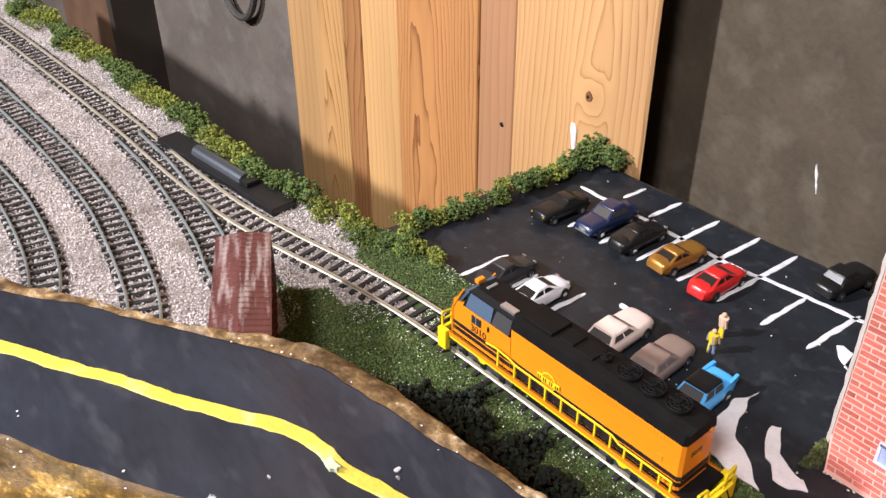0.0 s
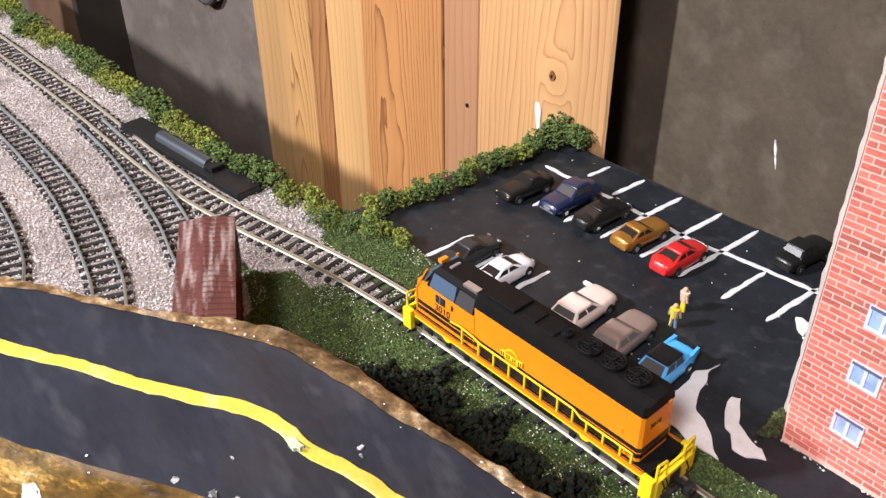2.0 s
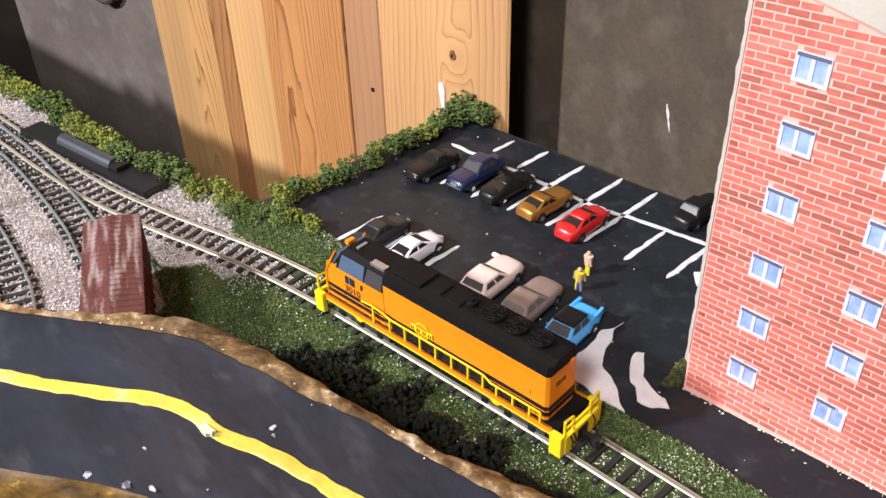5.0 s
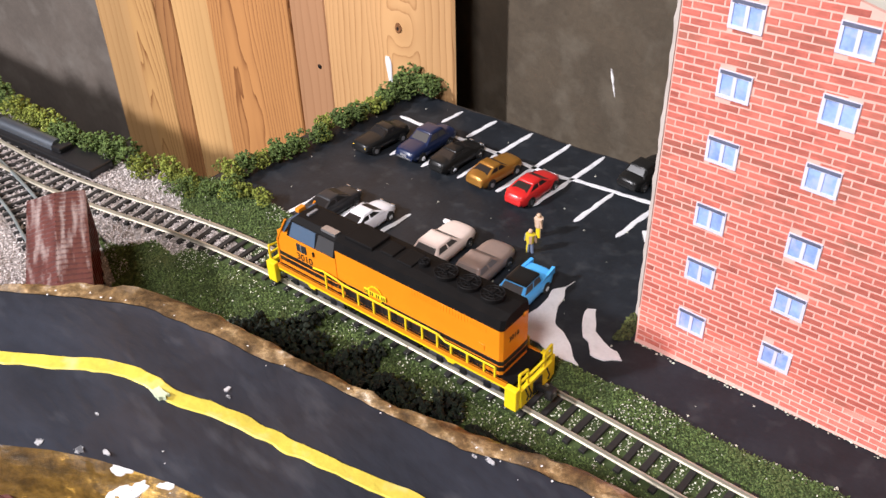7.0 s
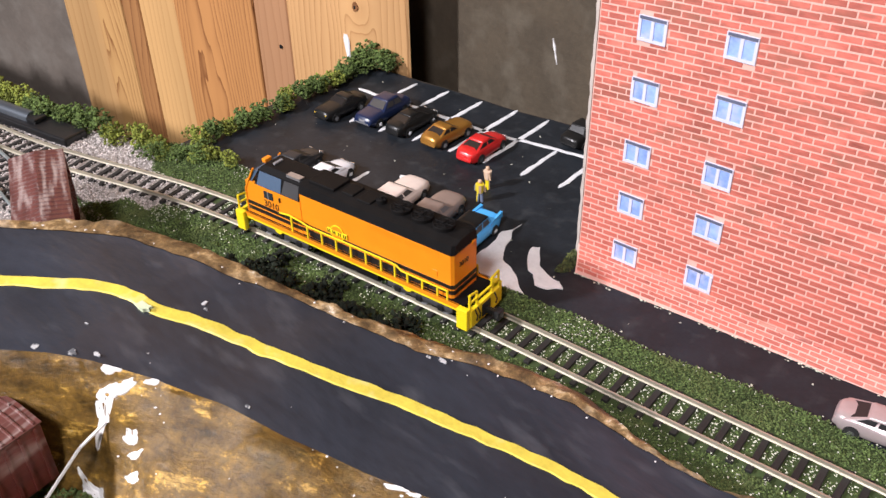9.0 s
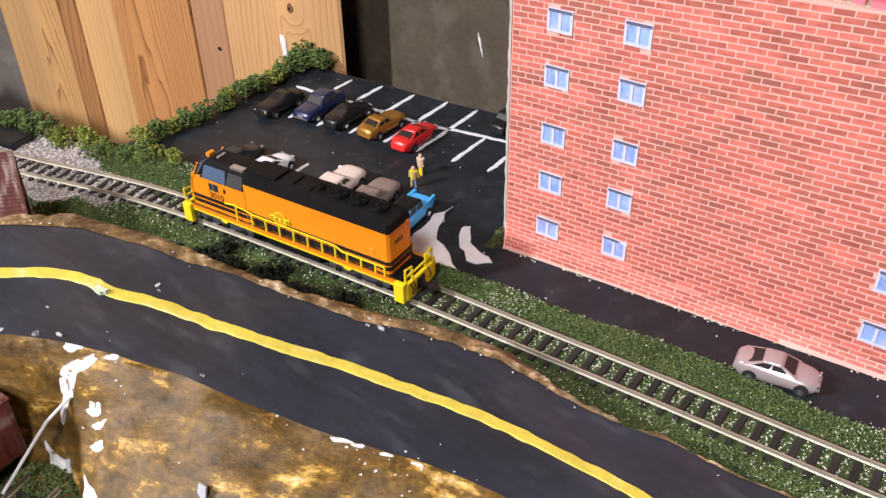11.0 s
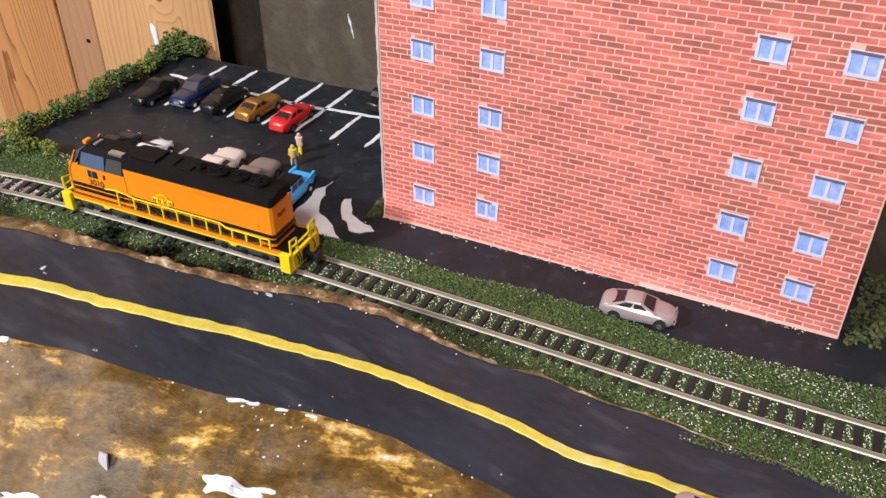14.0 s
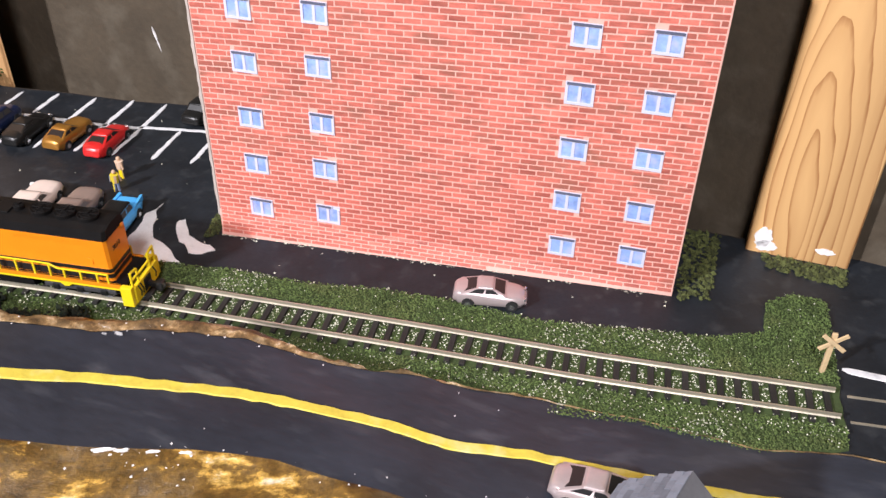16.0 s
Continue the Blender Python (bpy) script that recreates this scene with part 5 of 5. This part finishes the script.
SHAPES = {
    # height of the body along the car, from the tail; cabin foot and roof; sill; roof height
    "sports": ([(-0.5, 0.0042), (-0.47, 0.0055), (-0.40, 0.0060), (-0.25, 0.0062), (0.0, 0.0056), (0.25, 0.0052), (0.40, 0.0046), (0.47, 0.0040), (0.5, 0.0030)], (-0.42, 0.24, -0.17, 0.05), 0.0010, 0.0080),
    "coupe": ([(-0.5, 0.0046), (-0.47, 0.0058), (-0.25, 0.0062), (0.05, 0.0060), (0.38, 0.0056), (0.47, 0.0052), (0.5, 0.0038)], (-0.40, 0.16, -0.20, -0.01), 0.0012, 0.0081),
    "fins": ([(-0.5, 0.0046), (-0.46, 0.0057), (-0.2, 0.0058), (0.1, 0.0060), (0.34, 0.0060), (0.46, 0.0055), (0.5, 0.0042)], (-0.27, 0.22, -0.22, 0.08), 0.0012, 0.0086),
    "sedan": ([(-0.5, 0.0045), (-0.47, 0.0056), (-0.25, 0.0060), (0.1, 0.0060), (0.40, 0.0057), (0.47, 0.0053), (0.5, 0.0040)], (-0.31, 0.20, -0.22, 0.05), 0.0012, 0.0088)}


def car(label, m, body, roof=None, length=0.0262, width=0.0106, height=0.0, style="sedan", lamps=None, glass=None, group=""):
    """A small diecast car, nose along +x."""
    roof, glass, lamps = roof or body, glass or DARKGLASS, lamps or CHROME
    ob = thing("model_car", label, "car", m, group)
    L, W = length, width / 2
    top, cab, low, high = SHAPES[style]
    height = height or high
    soft = 0.30 if style == "sports" else 0.18
    rings = []
    for k in range(31):
        u = -0.5 * math.cos(math.pi * k / 30)
        w = W * (1 - soft * max(0, (abs(u) - 0.30) / 0.20) ** 2.2 - 0.05 * abs(u))
        zt, zl = at(top, u), low + (0.0007 if abs(u) > 0.45 else 0)
        half = [(w * 0.88, zl), (w * 0.98, zl + 0.0007), (w, zl + 0.45 * (zt - zl)), (w * 0.975, zt - 0.0014), (w * 0.91, zt - 0.0006), (w * 0.76, zt - 0.0001), (w * 0.38, zt + 0.0002)]
        rings.append([(u * L, -y, z) for y, z in half] + [(u * L, y, z) for y, z in half[::-1]])
    shell = smooth(part("body", loft(bmesh.new(), rings), body, ob), 60)
    c0, c1, c2, c3 = [q * L for q in cab]
    zb, wb, wt = 0.0053, W * 0.90, W * (0.66 if style == "sports" else 0.72)
    zr = height - 0.0006
    lowr = [(c0, -wb, zb), (c1, -wb, zb), (c1, wb, zb), (c0, wb, zb)]
    upr = [(c2, -wt, zr), (c3, -wt, zr), (c3, wt, zr), (c2, wt, zr)]
    cabin = smooth(part("cabin", loft(bmesh.new(), [rounded(c0, c1, wb, zb, 0.0006), rounded(c2, c3, wt, zr, 0.0006)]), body, ob), 60)
    dx, cx = (c3 - c2) / 2, (c2 + c3) / 2
    smooth(part("roof", loft(bmesh.new(), [rounded(cx - dx * f, cx + dx * f, wt * f, zr + h, 0.0006 * f) for f, h in ((1.02, -0.0001), (0.99, 0.0002), (0.88, 0.00045), (0.60, 0.0006), (0.2, 0.00065))]), roof, ob), 60)

    def glazing(name, quad, inset, f0=0.22, f1=0.88):
        a, b, c, d = [Vector(q) for q in quad]
        lo0, lo1 = a.lerp(d, f0), b.lerp(c, f0)
        hi0, hi1 = a.lerp(d, f1), b.lerp(c, f1)
        q = [lo0.lerp(lo1, inset), lo1.lerp(lo0, inset), hi1.lerp(hi0, inset), hi0.lerp(hi1, inset)]
        n = (q[1] - q[0]).cross(q[3] - q[0]).normalized()
        part(name, loft(bmesh.new(), [[p - n * 0.0003 for p in q], [p + n * 0.0001 for p in q]]), glass, cabin)

    base = 0.26 if style != "sports" else 0.20
    glazing("windscreen", (lowr[1], lowr[2], upr[2], upr[1]), 0.09, base, 0.93)
    glazing("rear_window", (lowr[3], lowr[0], upr[0], upr[3]), 0.09, base, 0.93)
    for a, b in ((0, 1), (2, 3)):
        p, q, r, t = Vector(lowr[a]), Vector(lowr[b]), Vector(upr[b]), Vector(upr[a])
        for f in ((0.10, 0.49), (0.53, 0.90)):
            glazing("side_window", (p.lerp(q, f[0]), p.lerp(q, f[1]), t.lerp(r, f[1]), t.lerp(r, f[0])), 0.03, 0.30, 0.90)
    for x in (-0.29 * L, 0.31 * L):
        for t in (-1, 1):
            part("wheel_arch", cyl(bmesh.new(), (x, t * (W - 0.0014), 0.0020), (x, t * (W + 0.00006), 0.0020), 0.0021, 18), TYRE, ob)
            wheel = part("wheel", cyl(bmesh.new(), (x, t * (W - 0.0016), 0.0017), (x, t * (W + 0.00016), 0.0017), 0.0017, 16), TYRE, ob)
            part("rim", cyl(bmesh.new(), (x, t * (W - 0.0003), 0.0017), (x, t * (W + 0.0003), 0.0017), 0.0010, 12), CHROME if style != "coupe" else GREYP, wheel)
    for u in (-1, 1):
        bumper = box(bmesh.new(), min(u * L * 0.482, u * L * 0.508), max(u * L * 0.482, u * L * 0.508), -W * 0.66, W * 0.66, 0.0020, 0.0029, 0.0003)
        part("bumper", bumper, CHROME if label.startswith(("dark navy", "sky")) else body, ob)
        for t in (-1, 1):
            part("headlamp" if u > 0 else "tail_lamp", box(bmesh.new(), min(u * L * 0.468, u * L * 0.495), max(u * L * 0.468, u * L * 0.495), t * W * 0.52 - 0.0010, t * W * 0.52 + 0.0010, 0.0032, 0.0042, 0.0002), lamps if u > 0 else body, ob)
    if style in ("fins", "sedan"):
        part("grille", box(bmesh.new(), L * 0.478, L * 0.502, -W * 0.30, W * 0.30, 0.0030, 0.0042, 0.0002), GREYP if style == "sedan" else body, ob)
    if style == "fins":
        for t in (-1, 1):
            bm = loft(bmesh.new(), [[(-0.515 * L, t * W * 0.84, 0.0040), (-0.515 * L, t * W * 0.84, 0.0064), (-0.515 * L, t * W * 0.64, 0.0062), (-0.515 * L, t * W * 0.64, 0.0040)], [(-0.20 * L, t * W * 0.94, 0.0045), (-0.20 * L, t * W * 0.94, 0.0058), (-0.20 * L, t * W * 0.80, 0.0057), (-0.20 * L, t * W * 0.80, 0.0045)]])
            part("tail_fin", bm, body, ob)
    return ob


Z = 0.0006
LOTG = "cars in the car park"
P_BLACK, P_NAVY, P_CHAR = paint("gloss_black", (0.012, 0.012, 0.012)), paint("navy_paint", (0.009, 0.018, 0.060)), paint("charcoal_paint", (0.032, 0.032, 0.034), 0.35)
P_GOLD, P_RED, P_WHITE = paint("gold_paint", (0.40, 0.19, 0.035), 0.3, 0.5), paint("red_paint", (0.62, 0.02, 0.02)), paint("white_gloss", (0.80, 0.80, 0.84))
P_CREAM, P_TAUPE, P_BLUE = paint("cream_paint", (0.75, 0.62, 0.55), 0.5), paint("taupe_paint", (0.26, 0.19, 0.16), 0.45), paint("sky_blue_paint", (0.08, 0.42, 0.86), 0.4)
P_SILVER = paint("silver_mauve_paint", (0.50, 0.42, 0.42), 0.3, 0.4)
car("black muscle car with yellow headlamps in a bay by the hedge", pose(-0.2225, 0.2170, Z, 0, 0, -91), P_BLACK, style="coupe", lamps=LAMPY, length=0.0250, width=0.0108, group=LOTG)
car("dark navy saloon with a pale grille on the asphalt", pose(-0.2050, 0.2260, Z, 0, 0, -88), P_NAVY, style="sedan", glass=GREYGLASS, length=0.0280, width=0.0116, height=0.0094, group=LOTG)
car("glossy black saloon standing in a parking bay", pose(-0.1885, 0.2265, Z, 0, 0, 91), P_BLACK, style="sports", length=0.0260, group=LOTG)
car("metallic gold saloon standing in a parking bay", pose(-0.1695, 0.2275, Z, 0, 0, 88), P_GOLD, style="coupe", length=0.0240, width=0.0104, group=LOTG)
car("bright red coupe standing in a parking bay", pose(-0.1508, 0.2275, Z, 0, 0, 92), P_RED, style="sports", length=0.0250, width=0.0106, group=LOTG)
car("black saloon parked beside the brick building", pose(-0.1240, 0.2640, Z, 0, 0, 86), P_BLACK, style="sedan", length=0.0250, group=LOTG)
car("charcoal grey coupe in a bay by the turf", pose(-0.2000, 0.1700, Z, 0, 0, 94), P_CHAR, style="sports", length=0.0245, group=LOTG)
car("white sports car with black windows in a bay", pose(-0.1830, 0.1710, Z, 0, 0, 94), P_WHITE, style="sports", length=0.0250, width=0.0104, group=LOTG)
car("matt cream saloon in a bay by the turf", pose(-0.1505, 0.1758, Z, 0, 0, 96), P_CREAM, style="sedan", glass=GREYGLASS, length=0.0300, width=0.0122, height=0.0088, group=LOTG)
car("matt taupe brown saloon in a bay by the turf", pose(-0.1325, 0.1760, Z, 0, 0, 97), P_TAUPE, style="sedan", glass=TAUPEGLASS, length=0.0300, width=0.0120, height=0.0088, group=LOTG)
car("sky-blue finned car with a black roof and yellow headlamps", pose(-0.1145, 0.1745, Z, 0, 0, -84), P_BLUE, roof=P_BLACK, style="fins", lamps=LAMPY, glass=GREYGLASS, length=0.0285, width=0.0112, height=0.0090, group=LOTG)
car("silver-mauve saloon in the lane before the brick building", pose(0.0282, 0.1730, Z, 0, 0, 9), P_SILVER, style="sports", length=0.0245, width=0.0104)
car("silver-mauve saloon on the road beside the house", pose(0.0745, 0.0993, 0.0018, 0, 0, -3), P_SILVER, style="sports", length=0.0270, width=0.0112)

# ---- figurines, sign, house ----


HEADTONE = mat("figurine_cream", (0.62, 0.42, 0.28), 0.7)


def figurine(x, y, shirt, legs, label, turn):
    bm = bmesh.new()
    for s in (-1, 1):
        cyl(bm, (s * 0.0010, 0, 0), (s * 0.0007, 0, 0.0050), 0.0007, 8)
    n = len(bm.faces)
    cyl(bm, (0, 0, 0.0048), (0, 0, 0.0090), 0.0015, 10, 0.0020)
    for s in (-1, 1):
        cyl(bm, (s * 0.0018, 0, 0.0087), (s * 0.0023, 0.0004, 0.0052), 0.0005, 6)
    k = len(bm.faces)
    bmesh.ops.create_icosphere(bm, subdivisions=2, radius=0.0010, matrix=Matrix.Translation((0, 0, 0.0103)))
    for i, f in enumerate(bm.faces):
        f.material_index = 0 if i < n else 1 if i < k else 2
    ob = obj("figurine", bm, [legs, shirt, HEADTONE])
    ob.matrix_world = pose(x, y, Z, 0, 0, turn) @ Matrix.Scale(0.86, 4)
    return tagged(ob, label, "figurine")


figurine(-0.1280, 0.1975, mat("yellow_shirt", (0.70, 0.55, 0.03), 0.7), mat("denim", (0.16, 0.20, 0.30), 0.8), "plain painted figurine, yellow above and blue below", 20)
figurine(-0.1318, 0.2070, mat("cream_shirt", (0.75, 0.56, 0.42), 0.7), LYELLOW, "plain painted figurine in cream and yellow", -30)

BEIGE = mat("beige_wood", (0.62, 0.46, 0.26), 0.7, vary=0.15, scale=300)
sign = thing("crossing_sign", "beige wooden crossbuck sign in the turf", "road sign", pose(0.1350, 0.1668, 0.0008, 0, 0, 10))
part("post", box(bmesh.new(), -0.0008, 0.0008, -0.0005, 0.0005, 0, 0.0165, 0.0002), BEIGE, sign)
for a in (38, -38):
    bm = box(bmesh.new(), -0.0048, 0.0048, -0.0010 - (0.0005 if a > 0 else 0), -0.0005 - (0.0005 if a > 0 else 0), -0.0007, 0.0007, 0.0001)
    bm.transform(Matrix.Translation((0, 0, 0.0135)) @ Matrix.Rotation(radians(a), 4, "Y"))
    part("arm", bm, BEIGE, sign, "pale crossed arm")

SHINGLE = mat("blue_grey_shingle", (0.17, 0.19, 0.23), 0.75, vary=0.2, scale=250, obj=0.25, bump=0.2)
HOUSEWALL = mat("grey_render", (0.15, 0.152, 0.165), 0.8, vary=0.2, scale=80)
BROWNTRIM = mat("brown_trim", (0.12, 0.055, 0.03), 0.6)
house = thing("model_house", "small grey house with blue-grey shingled roof beside the road", "house", pose(0.093, 0.0845, 0.001, 0, 0, -20))
lx, rx, lz, rz, top, deep = -0.0145, 0.0225, 0.021, 0.015, 0.035, 0.046
bm = bmesh.new()
loft(bm, [[(lx + 0.001, y, 0), (rx - 0.001, y, 0), (rx - 0.001, y, rz), (0, y, top - 0.0006), (lx + 0.001, y, lz)] for y in (-deep + 0.001, -0.001)])
part("wall", bm, HOUSEWALL, house, "grey rendered walls")
bm = bmesh.new()
loft(bm, [[(0, y, top), (0, y, top + 0.0008), (rx + 0.0005, y, rz + 0.0005), (rx + 0.0005, y, rz - 0.0003)] for y in (-deep, 0.0)])
part("roof_slope", bm, HOUSEWALL, house, "worn grey roof slope")
bm = bmesh.new()
loft(bm, [[(0, y, top), (0, y, top + 0.0008), (lx - 0.0005, y, lz + 0.0005), (lx - 0.0005, y, lz - 0.0003)] for y in (-deep, 0.0)])
hroof = part("roof", bm, SHINGLE, house, "blue-grey shingled roof slope")
e0, e1, r0, r1 = Vector((lx - 0.0005, -deep, lz + 0.0006)), Vector((lx - 0.0005, 0, lz + 0.0006)), Vector((0, -deep, top + 0.0009)), Vector((0, 0, top + 0.0009))
up = (r0 - e0).cross(e1 - e0).normalized()
if up.z < 0:
    up = -up
for i in range(9):
    for j in range(14):
        u0, u1 = (j + 0.5 * (i % 2)) / 14.5, (j + 0.94 + 0.5 * (i % 2)) / 14.5
        v0, v1 = i / 9, (i + 1.05) / 9
        if u1 > 1:
            continue
        q = [e0.lerp(e1, u).lerp(r0.lerp(r1, u), min(v, 1)) + up * h for u, v, h in ((u0, v0, 0.0006), (u1, v0, 0.0006), (u1, v1, 0.0002), (u0, v1, 0.0002))]
        part("shingle", loft(bmesh.new(), [[p - up * 0.0002 for p in q], q]), SHINGLE, hroof)
fall = (rz - top) / rx
bm = bmesh.new()
loft(bm, [[(x, y, top + fall * x + h) for x, y in ((0.0085, -0.0185), (0.0135, -0.0185), (0.0135, -0.0095), (0.0085, -0.0095))] for h in (0.0003, 0.0014)])
part("skylight", bm, PVC, house, "white roof hatch")
part("eaves", box(bmesh.new(), lx - 0.0008, lx + 0.0008, -deep, 0, lz - 0.0014, lz - 0.0002), BROWNTRIM, house, "brown eaves board")

# ---- foot of the bank ----
turfpatch = [(-0.150, -0.03), (-0.085, -0.03), (-0.0935, 0.0165), (-0.1050, 0.0245), (-0.112, 0.0265), (-0.15, 0.02)]
stuff("turf", grains(scatter(turfpatch, 9000, 0.0010, 0.0022), 0.0003, 0.0007), TURF, "green turf at the foot of the bank", "grass")
low_line = track([(-0.108, -0.06), (-0.1095, -0.02), (-0.1115, 0.005), (-0.1145, 0.022)], "short stretch of track at the foot of the bank")
boxcar(pose(-0.1300, 0.000, 0, 0, 0, 95), 0.044, "dark red boxcar at the foot of the bank")
SCRAPES = []
for k, (x, y, w, h, turn) in enumerate(((-0.1160, 0.0365, 0.0050, 0.0016, 62), (-0.1130, 0.0405, 0.0030, 0.0009, 55), (-0.1083, 0.0365, 0.0026, 0.0010, 20), (-0.1052, 0.0348, 0.0020, 0.0008, 30), (-0.1030, 0.0317, 0.0026, 0.0009, 10), (-0.1168, 0.0405, 0.0026, 0.0008, 40), (-0.1165, 0.0266, 0.0044, 0.0014, 8),
                                      (-0.0985, 0.0235, 0.0065, 0.0014, -20), (-0.0845, 0.0225, 0.0085, 0.0014, 6), (-0.0360, 0.0478, 0.0075, 0.0020, 10), (-0.0400, 0.0462, 0.0032, 0.0018, 60), (-0.0300, 0.0505, 0.0050, 0.0008, 22), (-0.155, 0.004, 0.005, 0.003, 0), (0.012, 0.030, 0.009, 0.003, 0), (0.046, 0.042, 0.012, 0.004, 10), (-0.0600, 0.0300, 0.0060, 0.0012, 5), (-0.0200, 0.0385, 0.0080, 0.0014, 8),
                                      (-0.0490, 0.0667, 0.0034, 0.0005, 25), (-0.0445, 0.0683, 0.0020, 0.0004, 30), (-0.0375, 0.0708, 0.0016, 0.0005, 25), (-0.0300, 0.0738, 0.0018, 0.0005, 20), (-0.1080, 0.0452, 0.0020, 0.0005, 40))):
    ca, sa = math.cos(radians(turn)), math.sin(radians(turn))
    pts = []
    for a in [q * math.pi / 16 for q in range(32)]:
        c, d = math.cos(a), math.sin(a)
        f = 1 + 0.55 * noise.noise((c * 1.3, d * 1.3 + k * 7, 1)) + 0.16 * noise.noise((c * 4.3, d * 4.3 + k * 7, 4))
        pts.append((x + f * (w * c * ca - h * d * sa), y + f * (w * c * sa + h * d * ca)))
    SCRAPES.append(pts)
bank = bpy.data.objects["earth_bank"]
from mathutils.bvhtree import BVHTree
tree = BVHTree.FromPolygons([v.co.copy() for v in bank.data.vertices], [p.vertices[:] for p in bank.data.polygons])


def bank_z(x, y):
    hit = tree.ray_cast(Vector((x, y, 0.2)), Vector((0, 0, -1)))[0]
    return hit.z if hit else 0.001


for pts in SCRAPES:
    bm = bmesh.new()
    cx, cy = sum(p[0] for p in pts) / len(pts), sum(p[1] for p in pts) / len(pts)
    rows = []
    for f in (0.05, 0.4, 0.7, 0.9, 1.0):
        rows.append([(cx + (x - cx) * f, cy + (y - cy) * f, bank_z(cx + (x - cx) * f, cy + (y - cy) * f) + (0.0003 if f < 1 else -0.0003)) for x, y in pts + pts[:1]])
    tagged(obj("bare_patch", sheet(bm, rows), PLASTER), "bare white plaster scrape on the bank", "patch", kind="structure")
# scuffs and chips down to the plaster on the road
CHIPPED = mat("scuffed_plaster", (0.48, 0.48, 0.49), 0.8, vary=0.3, scale=500, bump=0.5, second=((0.10, 0.105, 0.115), 0.46, 0.60, 700))
for k, (x, y, w, h) in enumerate(((-0.1261, 0.0362, 0.0013, 0.0009), (-0.1222, 0.0400, 0.0017, 0.0005), (-0.1339, 0.0311, 0.0010, 0.0008), (-0.1321, 0.0440, 0.0007, 0.0003), (-0.1195, 0.0700, 0.0006, 0.0009), (-0.1178, 0.0690, 0.0007, 0.0004), (-0.0660, 0.1030, 0.0016, 0.0006), (-0.0690, 0.1012, 0.0008, 0.0004), (-0.0873, 0.0567, 0.0009, 0.0004))):
    bm = bmesh.new()
    slab(bm, [(x + w * math.cos(a) * (1 + 0.8 * noise.noise((math.cos(a) * 2, math.sin(a) * 2, k * 5))), y + h * math.sin(a) * (1 + 0.8 * noise.noise((math.cos(a) * 2, math.sin(a) * 2, k * 5 + 2)))) for a in [q * math.pi / 12 for q in range(24)]], road_z(x, y) - 0.0006, road_z(x, y) + 0.00015)
    tagged(obj("bare_patch", bm, CHIPPED), "chip of bare white plaster in the road paint", "patch", kind="structure")
flakes = []
for k in range(190):
    x = rs.uniform(-0.19, 0.06)
    y = at(LOWER_Y, x) - abs(rs.normal(0, 0.012)) - 0.0005
    if noise.noise((x * 70, y * 70, 4)) > 0.12 or (-0.06 < x < -0.02 and y > at(LOWER_Y, x) - 0.006):
        flakes.append((x, y, bank_z(x, y) + 0.0001))
stuff("bank_flakes", grains(flakes, 0.00012, 0.00055, 0.15), PLASTER, "small white plaster flakes on the bank", "debris")
TAG = mat("grey_card_tag", (0.45, 0.46, 0.50), 0.7)
for x, y in ((-0.068, 0.036), (-0.002, 0.030)):
    bm = loft(bmesh.new(), [[(-0.0016, 0, 0), (0.0016, 0, 0), (0.0013, 0.0012, 0.0042), (-0.0014, 0.0012, 0.0040)], [(-0.0016, 0.0005, 0), (0.0016, 0.0005, 0), (0.0013, 0.0017, 0.0042), (-0.0014, 0.0017, 0.0040)]])
    ob = obj("card_tag", bm, TAG)
    ob.location = (x, y, bank_z(x, y) - 0.0004)
    tagged(ob, "small grey card tag stuck in the bank", "tag")
for k, (x, y) in enumerate(((0.005, 0.018), (0.018, 0.015), (0.030, 0.016), (0.042, 0.014))):
    bush(x, y, bank_z(x, y) - 0.0005, 0.8, k + 1, "bushes at the foot of the bank")

bm = bmesh.new()
pts = [(-0.1155, 0.0345, bank_z(-0.1155, 0.0345) + 0.001), (-0.1165, 0.0270, 0.018), (-0.1172, 0.0200, 0.012), (-0.1178, 0.0110, 0.0045)]
for a, b in zip(pts, pts[1:]):
    cyl(bm, a, b, 0.00045, 7)
tagged(obj("twig", bm, PLASTER), "pale plaster-covered twig lying against the boxcar", "twig")

# ---- things on the wall ----
bm = bmesh.new()
pts = [(-0.60 + 0.024 * math.cos(a), left_wall_y(-0.60) - 0.006 + 0.145 * 0.024 * math.cos(a), 0.012 + 0.040 * math.sin(a)) for a in [k * math.pi / 14 for k in range(13, 31)]]
for a, b in zip(pts, pts[1:]):
    cyl(bm, a, b, 0.0026, 8)
tagged(obj("cable", bm, mat("grey_cable", (0.06, 0.055, 0.05), 0.5)), "loop of dark grey cable hanging on the wall", "cable")
up = thing("timber_upright", "dark brown old timber upright against the wall", "post")
OLDWOOD = mat("old_brown_wood", (0.13, 0.07, 0.04), 0.7, vary=0.35, scale=30)
for x0, x1, d, m in ((-0.86, -0.752, 0.03, OLDWOOD), (-0.752, -0.744, 0.036, TIMBER)):
    bm = bmesh.new()
    slab(bm, [(x0, left_wall_y(x0) - d), (x1, left_wall_y(x1) - d), (x1, left_wall_y(x1)), (x0, left_wall_y(x0))], -0.9, 1.5)
    part("board", bm, m, up)
